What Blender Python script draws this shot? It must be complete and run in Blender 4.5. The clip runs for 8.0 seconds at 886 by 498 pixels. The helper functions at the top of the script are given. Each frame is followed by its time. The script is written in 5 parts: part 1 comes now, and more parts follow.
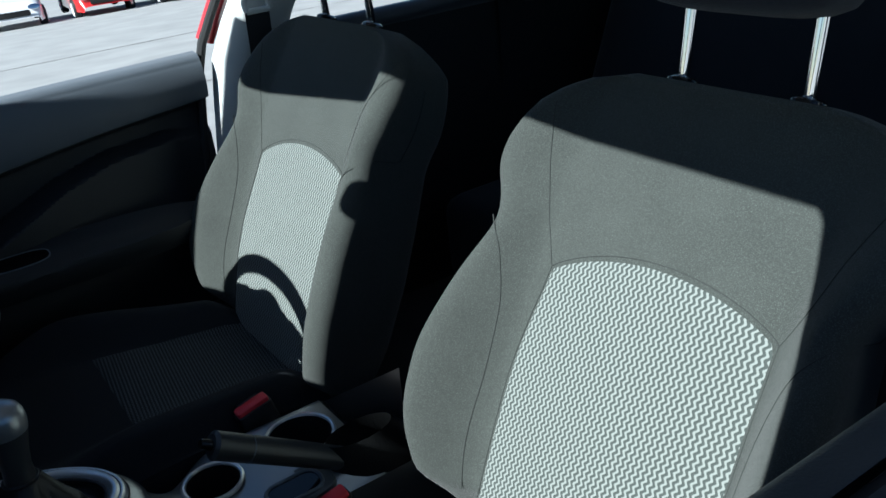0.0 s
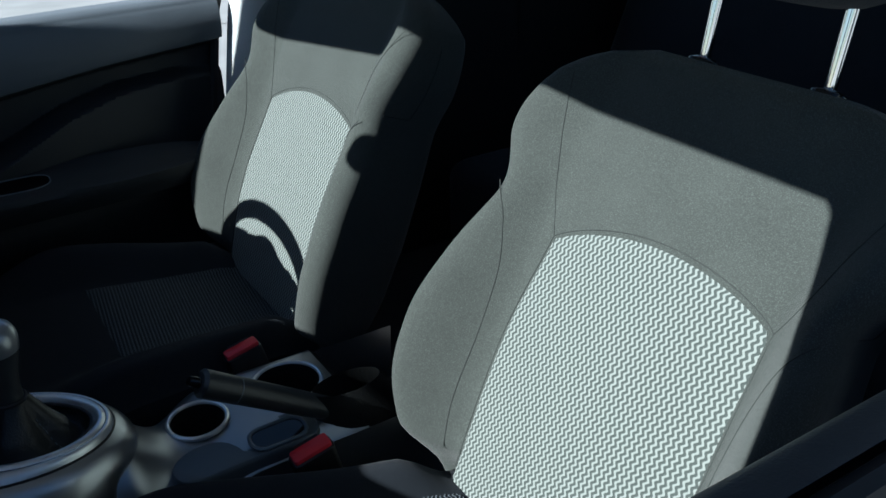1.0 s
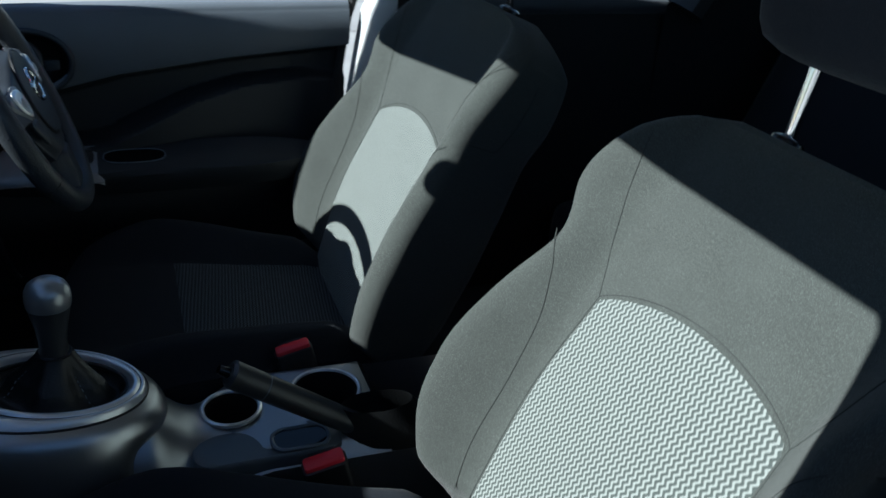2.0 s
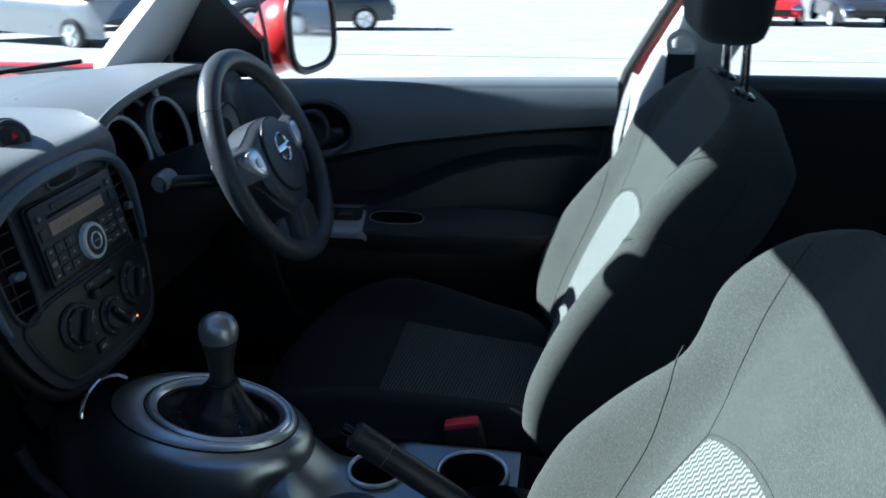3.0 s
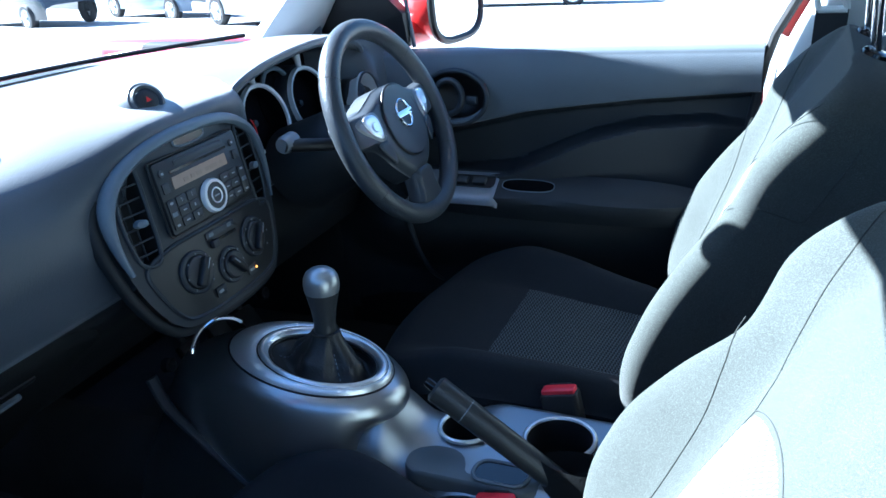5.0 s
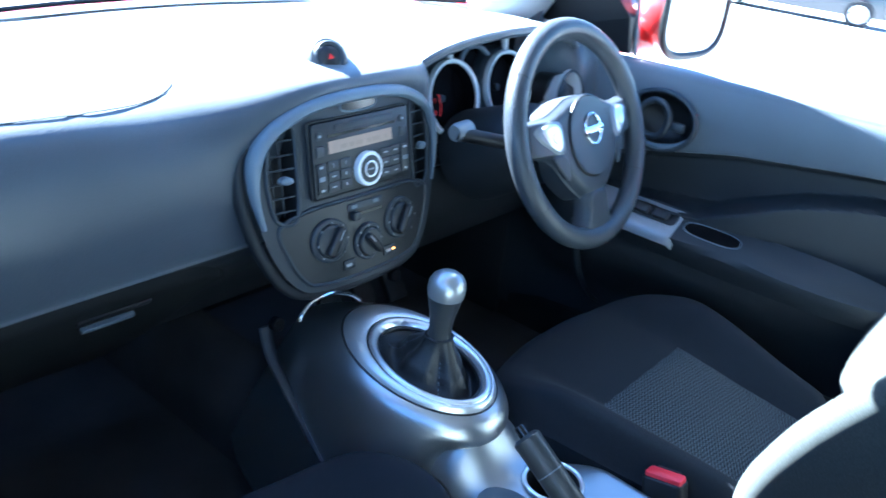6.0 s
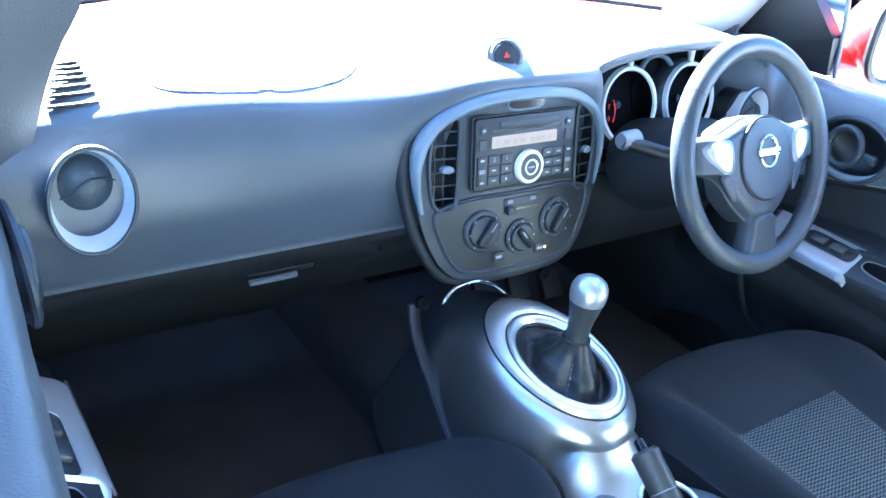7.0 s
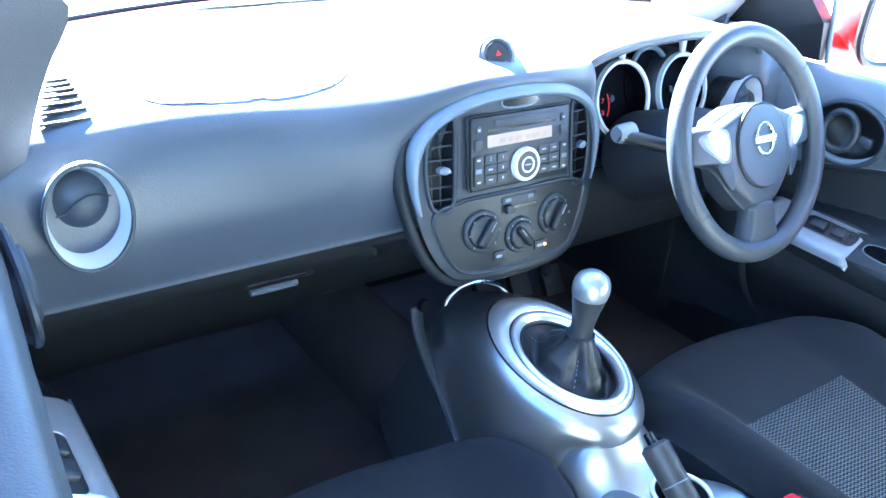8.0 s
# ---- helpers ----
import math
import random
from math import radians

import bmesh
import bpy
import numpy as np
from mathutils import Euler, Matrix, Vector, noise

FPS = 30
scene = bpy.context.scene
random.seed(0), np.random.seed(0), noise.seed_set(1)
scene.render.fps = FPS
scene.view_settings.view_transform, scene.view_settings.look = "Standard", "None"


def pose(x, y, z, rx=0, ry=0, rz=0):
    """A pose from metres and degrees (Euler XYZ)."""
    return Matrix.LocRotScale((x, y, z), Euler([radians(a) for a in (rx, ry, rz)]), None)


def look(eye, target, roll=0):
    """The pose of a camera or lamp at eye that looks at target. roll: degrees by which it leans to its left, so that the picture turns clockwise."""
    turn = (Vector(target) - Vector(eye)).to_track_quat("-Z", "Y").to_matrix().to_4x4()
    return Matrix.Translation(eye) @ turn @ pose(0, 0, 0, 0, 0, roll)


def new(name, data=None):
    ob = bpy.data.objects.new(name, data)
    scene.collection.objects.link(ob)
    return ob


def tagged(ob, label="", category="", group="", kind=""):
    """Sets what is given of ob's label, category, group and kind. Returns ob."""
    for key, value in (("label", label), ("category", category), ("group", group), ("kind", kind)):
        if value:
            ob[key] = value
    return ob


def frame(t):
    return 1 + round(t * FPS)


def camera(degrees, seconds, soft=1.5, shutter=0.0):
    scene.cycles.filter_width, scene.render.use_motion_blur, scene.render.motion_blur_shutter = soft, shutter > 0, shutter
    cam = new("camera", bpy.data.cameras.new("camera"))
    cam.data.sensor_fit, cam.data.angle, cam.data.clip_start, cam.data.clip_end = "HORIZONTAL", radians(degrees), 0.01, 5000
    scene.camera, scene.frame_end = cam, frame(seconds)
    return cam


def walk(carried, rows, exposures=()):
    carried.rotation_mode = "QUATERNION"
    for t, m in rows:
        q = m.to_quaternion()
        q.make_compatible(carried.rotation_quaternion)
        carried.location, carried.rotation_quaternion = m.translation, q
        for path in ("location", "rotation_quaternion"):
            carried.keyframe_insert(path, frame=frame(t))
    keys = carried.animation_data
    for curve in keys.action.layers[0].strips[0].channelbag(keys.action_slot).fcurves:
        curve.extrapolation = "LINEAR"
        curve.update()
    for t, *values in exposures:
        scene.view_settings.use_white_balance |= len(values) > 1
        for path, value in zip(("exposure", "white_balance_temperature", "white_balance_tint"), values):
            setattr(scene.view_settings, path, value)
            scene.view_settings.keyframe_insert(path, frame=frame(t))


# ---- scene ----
cam = camera(55.8, 8.0, shutter=0.3)
PATH = [
    (0, (-0.91, -0.205, 1.273), (0.617, -1.179, 0.425), -6.5),
    (0.5, (-0.909, -0.199, 1.265), (0.608, -1.162, 0.387), -4.2),
    (1, (-0.907, -0.196, 1.265), (0.587, -1.157, 0.347), -1.2),
    (1.2, (-0.906, -0.196, 1.269), (0.586, -1.147, 0.337), -0.1),
    (2.3, (-0.973, -0.41, 1.278), (0.792, -0.874, 0.459), 5.9),
    (2.5, (-0.992, -0.487, 1.288), (0.823, -0.775, 0.501), 5.5),
    (2.7, (-0.97, -0.554, 1.297), (0.861, -0.599, 0.494), 0.1),
    (3, (-0.923, -0.646, 1.276), (0.911, -0.361, 0.53), -0.5),
    (3.2, (-0.889, -0.707, 1.273), (0.902, -0.281, 0.492), 0.7),
    (3.5, (-0.885, -0.76, 1.274), (0.851, -0.155, 0.486), -0.9),
    (3.7, (-0.896, -0.781, 1.263), (0.832, -0.118, 0.506), -2.3),
    (4, (-0.922, -0.797, 1.272), (0.786, -0.086, 0.513), -4.0),
    (4.2, (-0.935, -0.802, 1.273), (0.773, -0.097, 0.509), -4.0),
    (5.3, (-0.875, -0.79, 1.254), (0.789, -0.004, 0.47), -3.2),
    (5.5, (-0.848, -0.782, 1.262), (0.796, 0.027, 0.459), -0.5),
    (5.8, (-0.794, -0.778, 1.293), (0.725, 0.184, 0.416), 4.3),
    (6, (-0.775, -0.802, 1.296), (0.643, 0.312, 0.43), 6.5),
    (6.2, (-0.754, -0.827, 1.303), (0.551, 0.397, 0.408), 9.3),
    (6.5, (-0.76, -0.842, 1.313), (0.44, 0.48, 0.413), 9.7),
    (6.7, (-0.757, -0.863, 1.313), (0.384, 0.516, 0.42), 10.0),
    (7, (-0.764, -0.852, 1.32), (0.331, 0.539, 0.389), 8.1),
    (7.5, (-0.765, -0.847, 1.318), (0.325, 0.534, 0.367), 6.4),
    (8, (-0.763, -0.848, 1.316), (0.336, 0.544, 0.391), 5.6),
]
EXPOSURES = [(0.0, 1.15, 5450, 1), (1.2, 1.15, 5450, 1), (2.5, 1.3, 5500, 2), (3.0, 1.8, 5250, 1), (3.5, 2.5, 5080, 2), (4.2, 3.1, 5000, 3), (5.3, 3.55, 4820, 3), (6.0, 4.55, 4720, 3), (6.5, 5.2, 4800, 4), (7.0, 5.6, 4900, 6), (8.0, 5.85, 4980, 6)]
walk(cam, [(t, look(eye, target, roll)) for t, eye, target, roll in PATH], EXPOSURES)

# ---- light: clear sky and a sun high ahead of the car ----
SUN = Vector((-0.022, 0.55, 0.405)).normalized()
world = bpy.data.worlds.new("sky")
scene.world = world
world.use_nodes = True
wn = world.node_tree.nodes
sky = wn.new("ShaderNodeTexSky")
sky.sky_type = "NISHITA"
sky.sun_disc = False
sky.ozone_density, sky.dust_density = 3.0, 0.3
sky.sun_elevation = math.asin(SUN.z)
sky.sun_rotation = math.atan2(SUN.x, SUN.y)
wn["Background"].inputs["Strength"].default_value = 0.036
world.node_tree.links.new(sky.outputs[0], wn["Background"].inputs["Color"])
sun_data = bpy.data.lights.new("sun", "SUN")
sun_data.energy, sun_data.angle, sun_data.color = 5.0, radians(0.5), (1.0, 0.94, 0.85)
sun = new("sun", sun_data)
sun.matrix_world = look(SUN * 30, (0, 0, 0))


# ---- materials ----
def mat(name, col, rough=0.5, metal=0.0, var=0.12, var_scale=9.0, grain=0.0, grain_scale=600.0, spec=0.5, coat=0.0, col2=None, sheen=0.0):
    m = bpy.data.materials.new(name)
    m.use_nodes = True
    n, l = m.node_tree.nodes, m.node_tree.links
    b = n["Principled BSDF"]
    b.inputs["Roughness"].default_value = rough
    b.inputs["Metallic"].default_value = metal
    b.inputs["Specular IOR Level"].default_value = spec
    b.inputs["Coat Weight"].default_value = coat
    b.inputs["Coat Roughness"].default_value = 0.08
    b.inputs["Sheen Weight"].default_value = sheen
    tc = n.new("ShaderNodeTexCoord")
    no = n.new("ShaderNodeTexNoise")
    no.inputs["Scale"].default_value, no.inputs["Detail"].default_value = var_scale, 6
    ra = n.new("ShaderNodeValToRGB")
    c2 = col2 or [c * (1 - 2 * var) for c in col]
    ra.color_ramp.elements[0].position, ra.color_ramp.elements[1].position = 0.3, 0.7
    ra.color_ramp.elements[0].color, ra.color_ramp.elements[1].color = (*c2, 1), (*col, 1)
    l.new(tc.outputs["Object"], no.inputs["Vector"])
    l.new(no.outputs["Fac"], ra.inputs["Fac"])
    l.new(ra.outputs["Color"], b.inputs["Base Color"])
    mr = n.new("ShaderNodeMapRange")
    mr.inputs["To Min"].default_value, mr.inputs["To Max"].default_value = max(rough - 0.06, 0.02), min(rough + 0.06, 1)
    l.new(no.outputs["Fac"], mr.inputs["Value"])
    l.new(mr.outputs["Result"], b.inputs["Roughness"])
    if grain:
        g = n.new("ShaderNodeTexNoise")
        g.inputs["Scale"].default_value, g.inputs["Detail"].default_value = grain_scale, 2
        bu = n.new("ShaderNodeBump")
        bu.inputs["Strength"].default_value, bu.inputs["Distance"].default_value = grain, 0.001
        l.new(tc.outputs["Object"], g.inputs["Vector"])
        l.new(g.outputs["Fac"], bu.inputs["Height"])
        l.new(bu.outputs["Normal"], b.inputs["Normal"])
    return m


def fabric(name, col, fleck, sheen=0.12):
    """Knitted seat cloth with pale flecks."""
    m = mat(name, col, 0.95, var=0.10, var_scale=14, grain=0.6, grain_scale=1500, spec=0.2, sheen=sheen)
    n, l = m.node_tree.nodes, m.node_tree.links
    b = n["Principled BSDF"]
    old = b.inputs["Base Color"].links[0].from_socket
    tc = next(x for x in n if x.type == "TEX_COORD")
    f = n.new("ShaderNodeTexNoise")
    f.inputs["Scale"].default_value, f.inputs["Detail"].default_value = 900, 4
    r = n.new("ShaderNodeValToRGB")
    r.color_ramp.elements[0].position, r.color_ramp.elements[1].position = 0.48, 0.76
    r.color_ramp.elements[0].color, r.color_ramp.elements[1].color = (0, 0, 0, 1), (0.78, 0.78, 0.78, 1)
    mx = n.new("ShaderNodeMix")
    mx.data_type = "RGBA"
    l.new(tc.outputs["Object"], f.inputs["Vector"])
    l.new(f.outputs["Fac"], r.inputs["Fac"])
    l.new(r.outputs["Color"], mx.inputs["Factor"])
    l.new(old, mx.inputs["A"])
    mx.inputs["B"].default_value = (*fleck, 1)
    l.new(mx.outputs["Result"], b.inputs["Base Color"])
    return m


def zigzag_cloth(name, dark, pale, fine=1.0):
    """Woven insert: pale wavy ribs on a darker ground, from the cloth's own metres (UV)."""
    m = mat(name, dark, 0.9, grain=0.3, grain_scale=1800, spec=0.2, sheen=0.15 if fine == 1.0 else 0.03)
    n, l = m.node_tree.nodes, m.node_tree.links
    b = n["Principled BSDF"]
    uv = n.new("ShaderNodeUVMap")
    sep = n.new("ShaderNodeSeparateXYZ")
    l.new(uv.outputs["UV"], sep.inputs["Vector"])

    def op(kind, a, bb):
        q = n.new("ShaderNodeMath")
        q.operation = kind
        for i, v in enumerate((a, bb)):
            if hasattr(v, "links"):
                l.new(v, q.inputs[i])
            elif v is not None:
                q.inputs[i].default_value = v
        return q.outputs[0]

    wave = op("MULTIPLY", op("SINE", op("MULTIPLY", sep.outputs["Y"], 2 * math.pi / (0.0094 * fine)), None), 0.0015 * fine)
    u = op("ADD", op("ADD", sep.outputs["X"], wave), op("MULTIPLY", sep.outputs["Y"], 0.12))
    band = op("SINE", op("MULTIPLY", u, 2 * math.pi / (0.0070 * fine)), None)
    r = n.new("ShaderNodeValToRGB")
    r.color_ramp.elements[0].position, r.color_ramp.elements[1].position = 0.42, 0.66
    r.color_ramp.elements[0].color, r.color_ramp.elements[1].color = (*dark, 1), (*pale, 1)
    l.new(op("ADD", op("MULTIPLY", band, 0.5), 0.5), r.inputs["Fac"])
    l.new(r.outputs["Color"], b.inputs["Base Color"])
    bu = n.new("ShaderNodeBump")
    bu.inputs["Strength"].default_value, bu.inputs["Distance"].default_value = 0.7, 0.0012
    l.new(band, bu.inputs["Height"])
    l.new(bu.outputs["Normal"], b.inputs["Normal"])
    return m


def glass(name, tint=(1, 1, 1)):
    m = bpy.data.materials.new(name)
    m.use_nodes = True
    n, l = m.node_tree.nodes, m.node_tree.links
    n.remove(n["Principled BSDF"])
    tr, gl = n.new("ShaderNodeBsdfTransparent"), n.new("ShaderNodeBsdfGlossy")
    mx = n.new("ShaderNodeMixShader")
    tr.inputs["Color"].default_value = (*tint, 1)
    gl.inputs["Roughness"].default_value = 0.01
    mx.inputs[0].default_value = 0.05
    l.new(tr.outputs[0], mx.inputs[1])
    l.new(gl.outputs[0], mx.inputs[2])
    l.new(mx.outputs[0], n["Material Output"].inputs["Surface"])
    return m


def glow(name, col, strength):
    m = mat(name, col, 0.4)
    b = m.node_tree.nodes["Principled BSDF"]
    b.inputs["Emission Color"].default_value = (*col, 1)
    b.inputs["Emission Strength"].default_value = strength
    return m


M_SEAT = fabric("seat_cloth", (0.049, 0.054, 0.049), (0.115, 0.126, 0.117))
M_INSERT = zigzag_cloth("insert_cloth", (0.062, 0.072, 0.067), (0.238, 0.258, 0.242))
# darker copy of the woven insert; shade on the cushion is in the colour
M_CUSH_INSERT_SHADED = zigzag_cloth("shaded_cushion_insert_cloth", (0.012, 0.015, 0.019), (0.095, 0.108, 0.122), 0.84)
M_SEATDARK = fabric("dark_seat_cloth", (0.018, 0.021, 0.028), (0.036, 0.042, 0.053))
M_SEAM = mat("seam_thread", (0.040, 0.044, 0.041), 0.95)
M_DASH = mat("dash_plastic", (0.039, 0.048, 0.061), 0.38, var=0.06, grain=0.35, grain_scale=520, spec=0.65, sheen=0.36)
M_DASHLOW = mat("lower_dash_plastic", (0.014, 0.016, 0.019), 0.58, grain=0.5, grain_scale=420, spec=0.35)
M_BLACK = mat("black_plastic", (0.012, 0.012, 0.013), 0.45, grain=0.2)
M_BLACKGLOSS = mat("gloss_black", (0.01, 0.01, 0.011), 0.12)
M_STACK = mat("centre_stack_plastic", (0.024, 0.030, 0.038), 0.45, var=0.06, grain=0.3, grain_scale=500)
M_STACKRIM = mat("centre_stack_rim", (0.155, 0.185, 0.22), 0.42, grain=0.2, grain_scale=500)
M_RADIO = mat("radio_plastic", (0.018, 0.020, 0.022), 0.4, grain=0.15)
M_BUTTON = mat("button_plastic", (0.035, 0.038, 0.042), 0.45)
M_SILVER = mat("satin_silver", (0.90, 0.91, 0.92), 0.30, metal=0.8, var=0.03, coat=0.4)
M_SILVERPALE = mat("pale_silver_paint", (0.74, 0.75, 0.77), 0.34, metal=0.15, var=0.03)
M_ACCENT = mat("satin_accent_silver", (0.21, 0.22, 0.235), 0.36, metal=0.40, var=0.03)
M_CONSOLE = mat("gunmetal_console_paint", (0.44, 0.46, 0.48), 0.30, metal=0.9, var=0.01, var_scale=3, coat=0.5)
M_CONRING = mat("brushed_ring_silver", (0.86, 0.88, 0.90), 0.34, metal=0.8, var=0.02, coat=0.5)
M_CHROME = mat("chrome", (0.85, 0.86, 0.87), 0.06, metal=1.0, var=0.01)
M_LEATHER = mat("boot_leather", (0.014, 0.015, 0.016), 0.40, grain=0.5, grain_scale=350)
M_WHEEL = mat("wheel_rim_leather", (0.046, 0.052, 0.060), 0.36, grain=0.7, grain_scale=380)
M_HUB = mat("wheel_hub_plastic", (0.038, 0.044, 0.054), 0.42, grain=0.3, grain_scale=500)
M_TRIM = mat("light_grey_pillar_trim", (0.60, 0.62, 0.61), 0.6, var=0.04, grain=0.3, grain_scale=500)
# dark carpet, its colour lifted to carry the veiling haze in the footwell
M_CARPET_HAZED = mat("haze_lifted_carpet", (0.080, 0.073, 0.070), 1.0, grain=1.0, grain_scale=900, spec=0.1)
M_RED = mat("red_car_paint", (0.55, 0.02, 0.02), 0.3, coat=1.0, var=0.02)
M_BUCKLE = mat("red_buckle_button", (0.75, 0.03, 0.05), 0.4, var=0.04)
M_BELT = mat("belt_webbing", (0.02, 0.021, 0.024), 0.8, grain=0.8, grain_scale=900)
M_RUBBER = mat("black_rubber", (0.015, 0.015, 0.016), 0.7)
M_VOID = mat("dial_face_black", (0.004, 0.004, 0.005), 0.7, spec=0.05)
# seat cloth again, darkened: the cushions' shade is put into its colour
M_CUSHION_SHADED = fabric("shaded_cushion_cloth", (0.013, 0.016, 0.022), (0.026, 0.031, 0.040), 0.04)
M_LCD = mat("amber_lcd_panel", (0.42, 0.31, 0.235), 0.5, var=0.05, var_scale=30, spec=0.15)
M_PRINT = mat("white_print", (0.36, 0.38, 0.40), 0.5)
# red print given a faint glow of its own so it shows
M_REDGLOW = glow("glowing_red_print", (0.6, 0.02, 0.02), 0.016)
M_DIALPRINT = mat("dim_dial_print", (0.30, 0.31, 0.32), 0.6)
M_GRIP = mat("soft_black_grip", (0.036, 0.039, 0.041), 0.36, grain=0.2)
# driver-side pillar trim, painted pale to carry the sun on it
M_PILLAR_LIT = mat("sunlit_screen_pillar_trim", (0.55, 0.56, 0.56), 0.6, var=0.05, grain=0.4, grain_scale=500)
M_CONTOP = mat("silver_console_paint", (0.36, 0.38, 0.40), 0.34, metal=0.85, var=0.02)
M_TRAY = mat("grey_tray_plastic", (0.10, 0.115, 0.125), 0.32, var=0.04)
# paler copies for the driver's door, the light on it put into the colour
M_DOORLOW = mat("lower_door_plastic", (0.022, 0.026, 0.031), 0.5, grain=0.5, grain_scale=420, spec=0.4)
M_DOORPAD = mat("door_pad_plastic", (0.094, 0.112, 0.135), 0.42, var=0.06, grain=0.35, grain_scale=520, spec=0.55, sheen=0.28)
M_PANEL = mat("satin_switch_panel_silver", (0.27, 0.285, 0.30), 0.33, metal=0.6, var=0.03)
# shade under the dash edge is painted into the lid's near-black
M_LID_SHADED = mat("shaded_lid_plastic", (0.008, 0.009, 0.010), 0.65, grain=0.4, grain_scale=420, spec=0.25)
# passenger side's shade put into a darker copy of the door plastic
M_PASS_SHADED = mat("shaded_passenger_trim", (0.040, 0.044, 0.048), 0.55, var=0.06, grain=0.5, grain_scale=420)
M_KNOB = mat("satin_knob_silver", (0.46, 0.48, 0.49), 0.34, metal=0.75, var=0.05, var_scale=40)
M_AMBER = glow("amber_indicator", (1.0, 0.35, 0.05), 0.4)
M_GLASS = glass("clear_glass")
M_MIRROR = mat("mirror_silver", (0.9, 0.92, 0.92), 0.01, metal=1.0, var=0.0)
M_HEADLINER = mat("grey_headliner", (0.35, 0.36, 0.36), 0.95, grain=0.5)


# ---- mesh helpers ----
def part(name, bm, material, parent=None, label="", sharp=38, uv=None):
    me = bpy.data.meshes.new(name)
    bmesh.ops.recalc_face_normals(bm, faces=bm.faces)
    for f in bm.faces:
        f.smooth = True
    bm.to_mesh(me)
    bm.free()
    me.set_sharp_from_angle(angle=radians(sharp))
    me.materials.append(material)
    ob = new(name, me)
    if parent is not None:
        ob.parent = parent
        if parent.type == "EMPTY":
            ob.matrix_parent_inverse = Matrix.Translation(-parent.location)
    if label:
        ob["label"] = label
    return ob


def thing(name, at, label, category, group="", kind=""):
    e = new(name)
    e.empty_display_size = 0.1
    e.location = at
    return tagged(e, label, category, group, kind)


def smooth(a, b, x):
    t = min(max((x - a) / (b - a), 0.0), 1.0)
    return t * t * (3 - 2 * t)


def line_table(table, x):
    return float(np.interp(x, [a for a, _ in table], [b for _, b in table]))


def spline(pts, n=6, closed=False):
    """Catmull-Rom through the points."""
    pts = [Vector(p) for p in pts]
    out, k = [], len(pts)
    for i in range(k if closed else k - 1):
        p0, p1, p2, p3 = (pts[(i + d) % k] if closed else pts[min(max(i + d, 0), k - 1)] for d in (-1, 0, 1, 2))
        for j in range(n):
            t = j / n
            out.append(0.5 * ((2 * p1) + (p2 - p0) * t + (2 * p0 - 5 * p1 + 4 * p2 - p3) * t * t + (3 * p1 - p0 - 3 * p2 + p3) * t ** 3))
    if not closed:
        out.append(pts[-1])
    return out


def grid(f, us, vs, wrap_u=False, wrap_v=False, uvf=None, bm=None):
    bm = bm or bmesh.new()
    vv = [[bm.verts.new(f(u, v)) for v in vs] for u in us]
    lay = bm.loops.layers.uv.verify() if uvf else None
    nu, nv = len(us), len(vs)
    for i in range(nu if wrap_u else nu - 1):
        for j in range(nv if wrap_v else nv - 1):
            ij = [(i, j), ((i + 1) % nu, j), ((i + 1) % nu, (j + 1) % nv), (i, (j + 1) % nv)]
            try:
                fa = bm.faces.new([vv[a][b] for a, b in ij])
            except ValueError:
                continue
            if lay:
                for lo, (a, b) in zip(fa.loops, ij):
                    lo[lay].uv = uvf(us[a], vs[b])
    return bm


def span(a, b, n):
    return [a + (b - a) * i / (n - 1) for i in range(n)]


def tube(pts, r, n=10, closed=False, squash=1.0, bm=None, up=None):
    """A round bar along the points; r may be a function of 0..1."""
    pts = [Vector(p) for p in pts]
    k = len(pts)
    bm = bm or bmesh.new()
    rings, side = [], None
    for i, p in enumerate(pts):
        a, b = (pts[(i - 1) % k], pts[(i + 1) % k]) if closed else (pts[max(i - 1, 0)], pts[min(i + 1, k - 1)])
        d = (b - a).normalized()
        ref = Vector(up) if up else (side if side is not None and abs(side.dot(d)) < 0.95 else Vector((0.13, 0.31, 0.94)))
        s = (ref - d * ref.dot(d)).normalized()
        side = s
        w = d.cross(s)
        rr = r(i / max(k - 1, 1)) if callable(r) else r
        rings.append([bm.verts.new(p + s * (rr * squash * math.cos(t)) + w * (rr * math.sin(t))) for t in (2 * math.pi * j / n for j in range(n))])
    for i in range(k if closed else k - 1):
        for j in range(n):
            bm.faces.new([rings[i][j], rings[i][(j + 1) % n], rings[(i + 1) % k][(j + 1) % n], rings[(i + 1) % k][j]])
    if not closed:
        bm.faces.new(rings[0][::-1])
        bm.faces.new(rings[-1])
    return bm


def lathe(profile, m, n=32, sx=1.0, sy=1.0, bm=None):
    """Profile of (radius, height) turned about the local z of m."""
    bm = bm or bmesh.new()
    rings = []
    for r, h in profile:
        if r < 1e-6:
            rings.append([bm.verts.new(m @ Vector((0, 0, h)))])
        else:
            rings.append([bm.verts.new(m @ Vector((sx * r * math.cos(a), sy * r * math.sin(a), h))) for a in (2 * math.pi * j / n for j in range(n))])
    for a, b in zip(rings, rings[1:]):
        for j in range(n):
            q = [a[j % len(a)], a[(j + 1) % len(a)], b[(j + 1) % len(b)], b[j % len(b)]]
            q = list(dict.fromkeys(q))
            if len(q) > 2:
                try:
                    bm.faces.new(q)
                except ValueError:
                    pass
    return bm


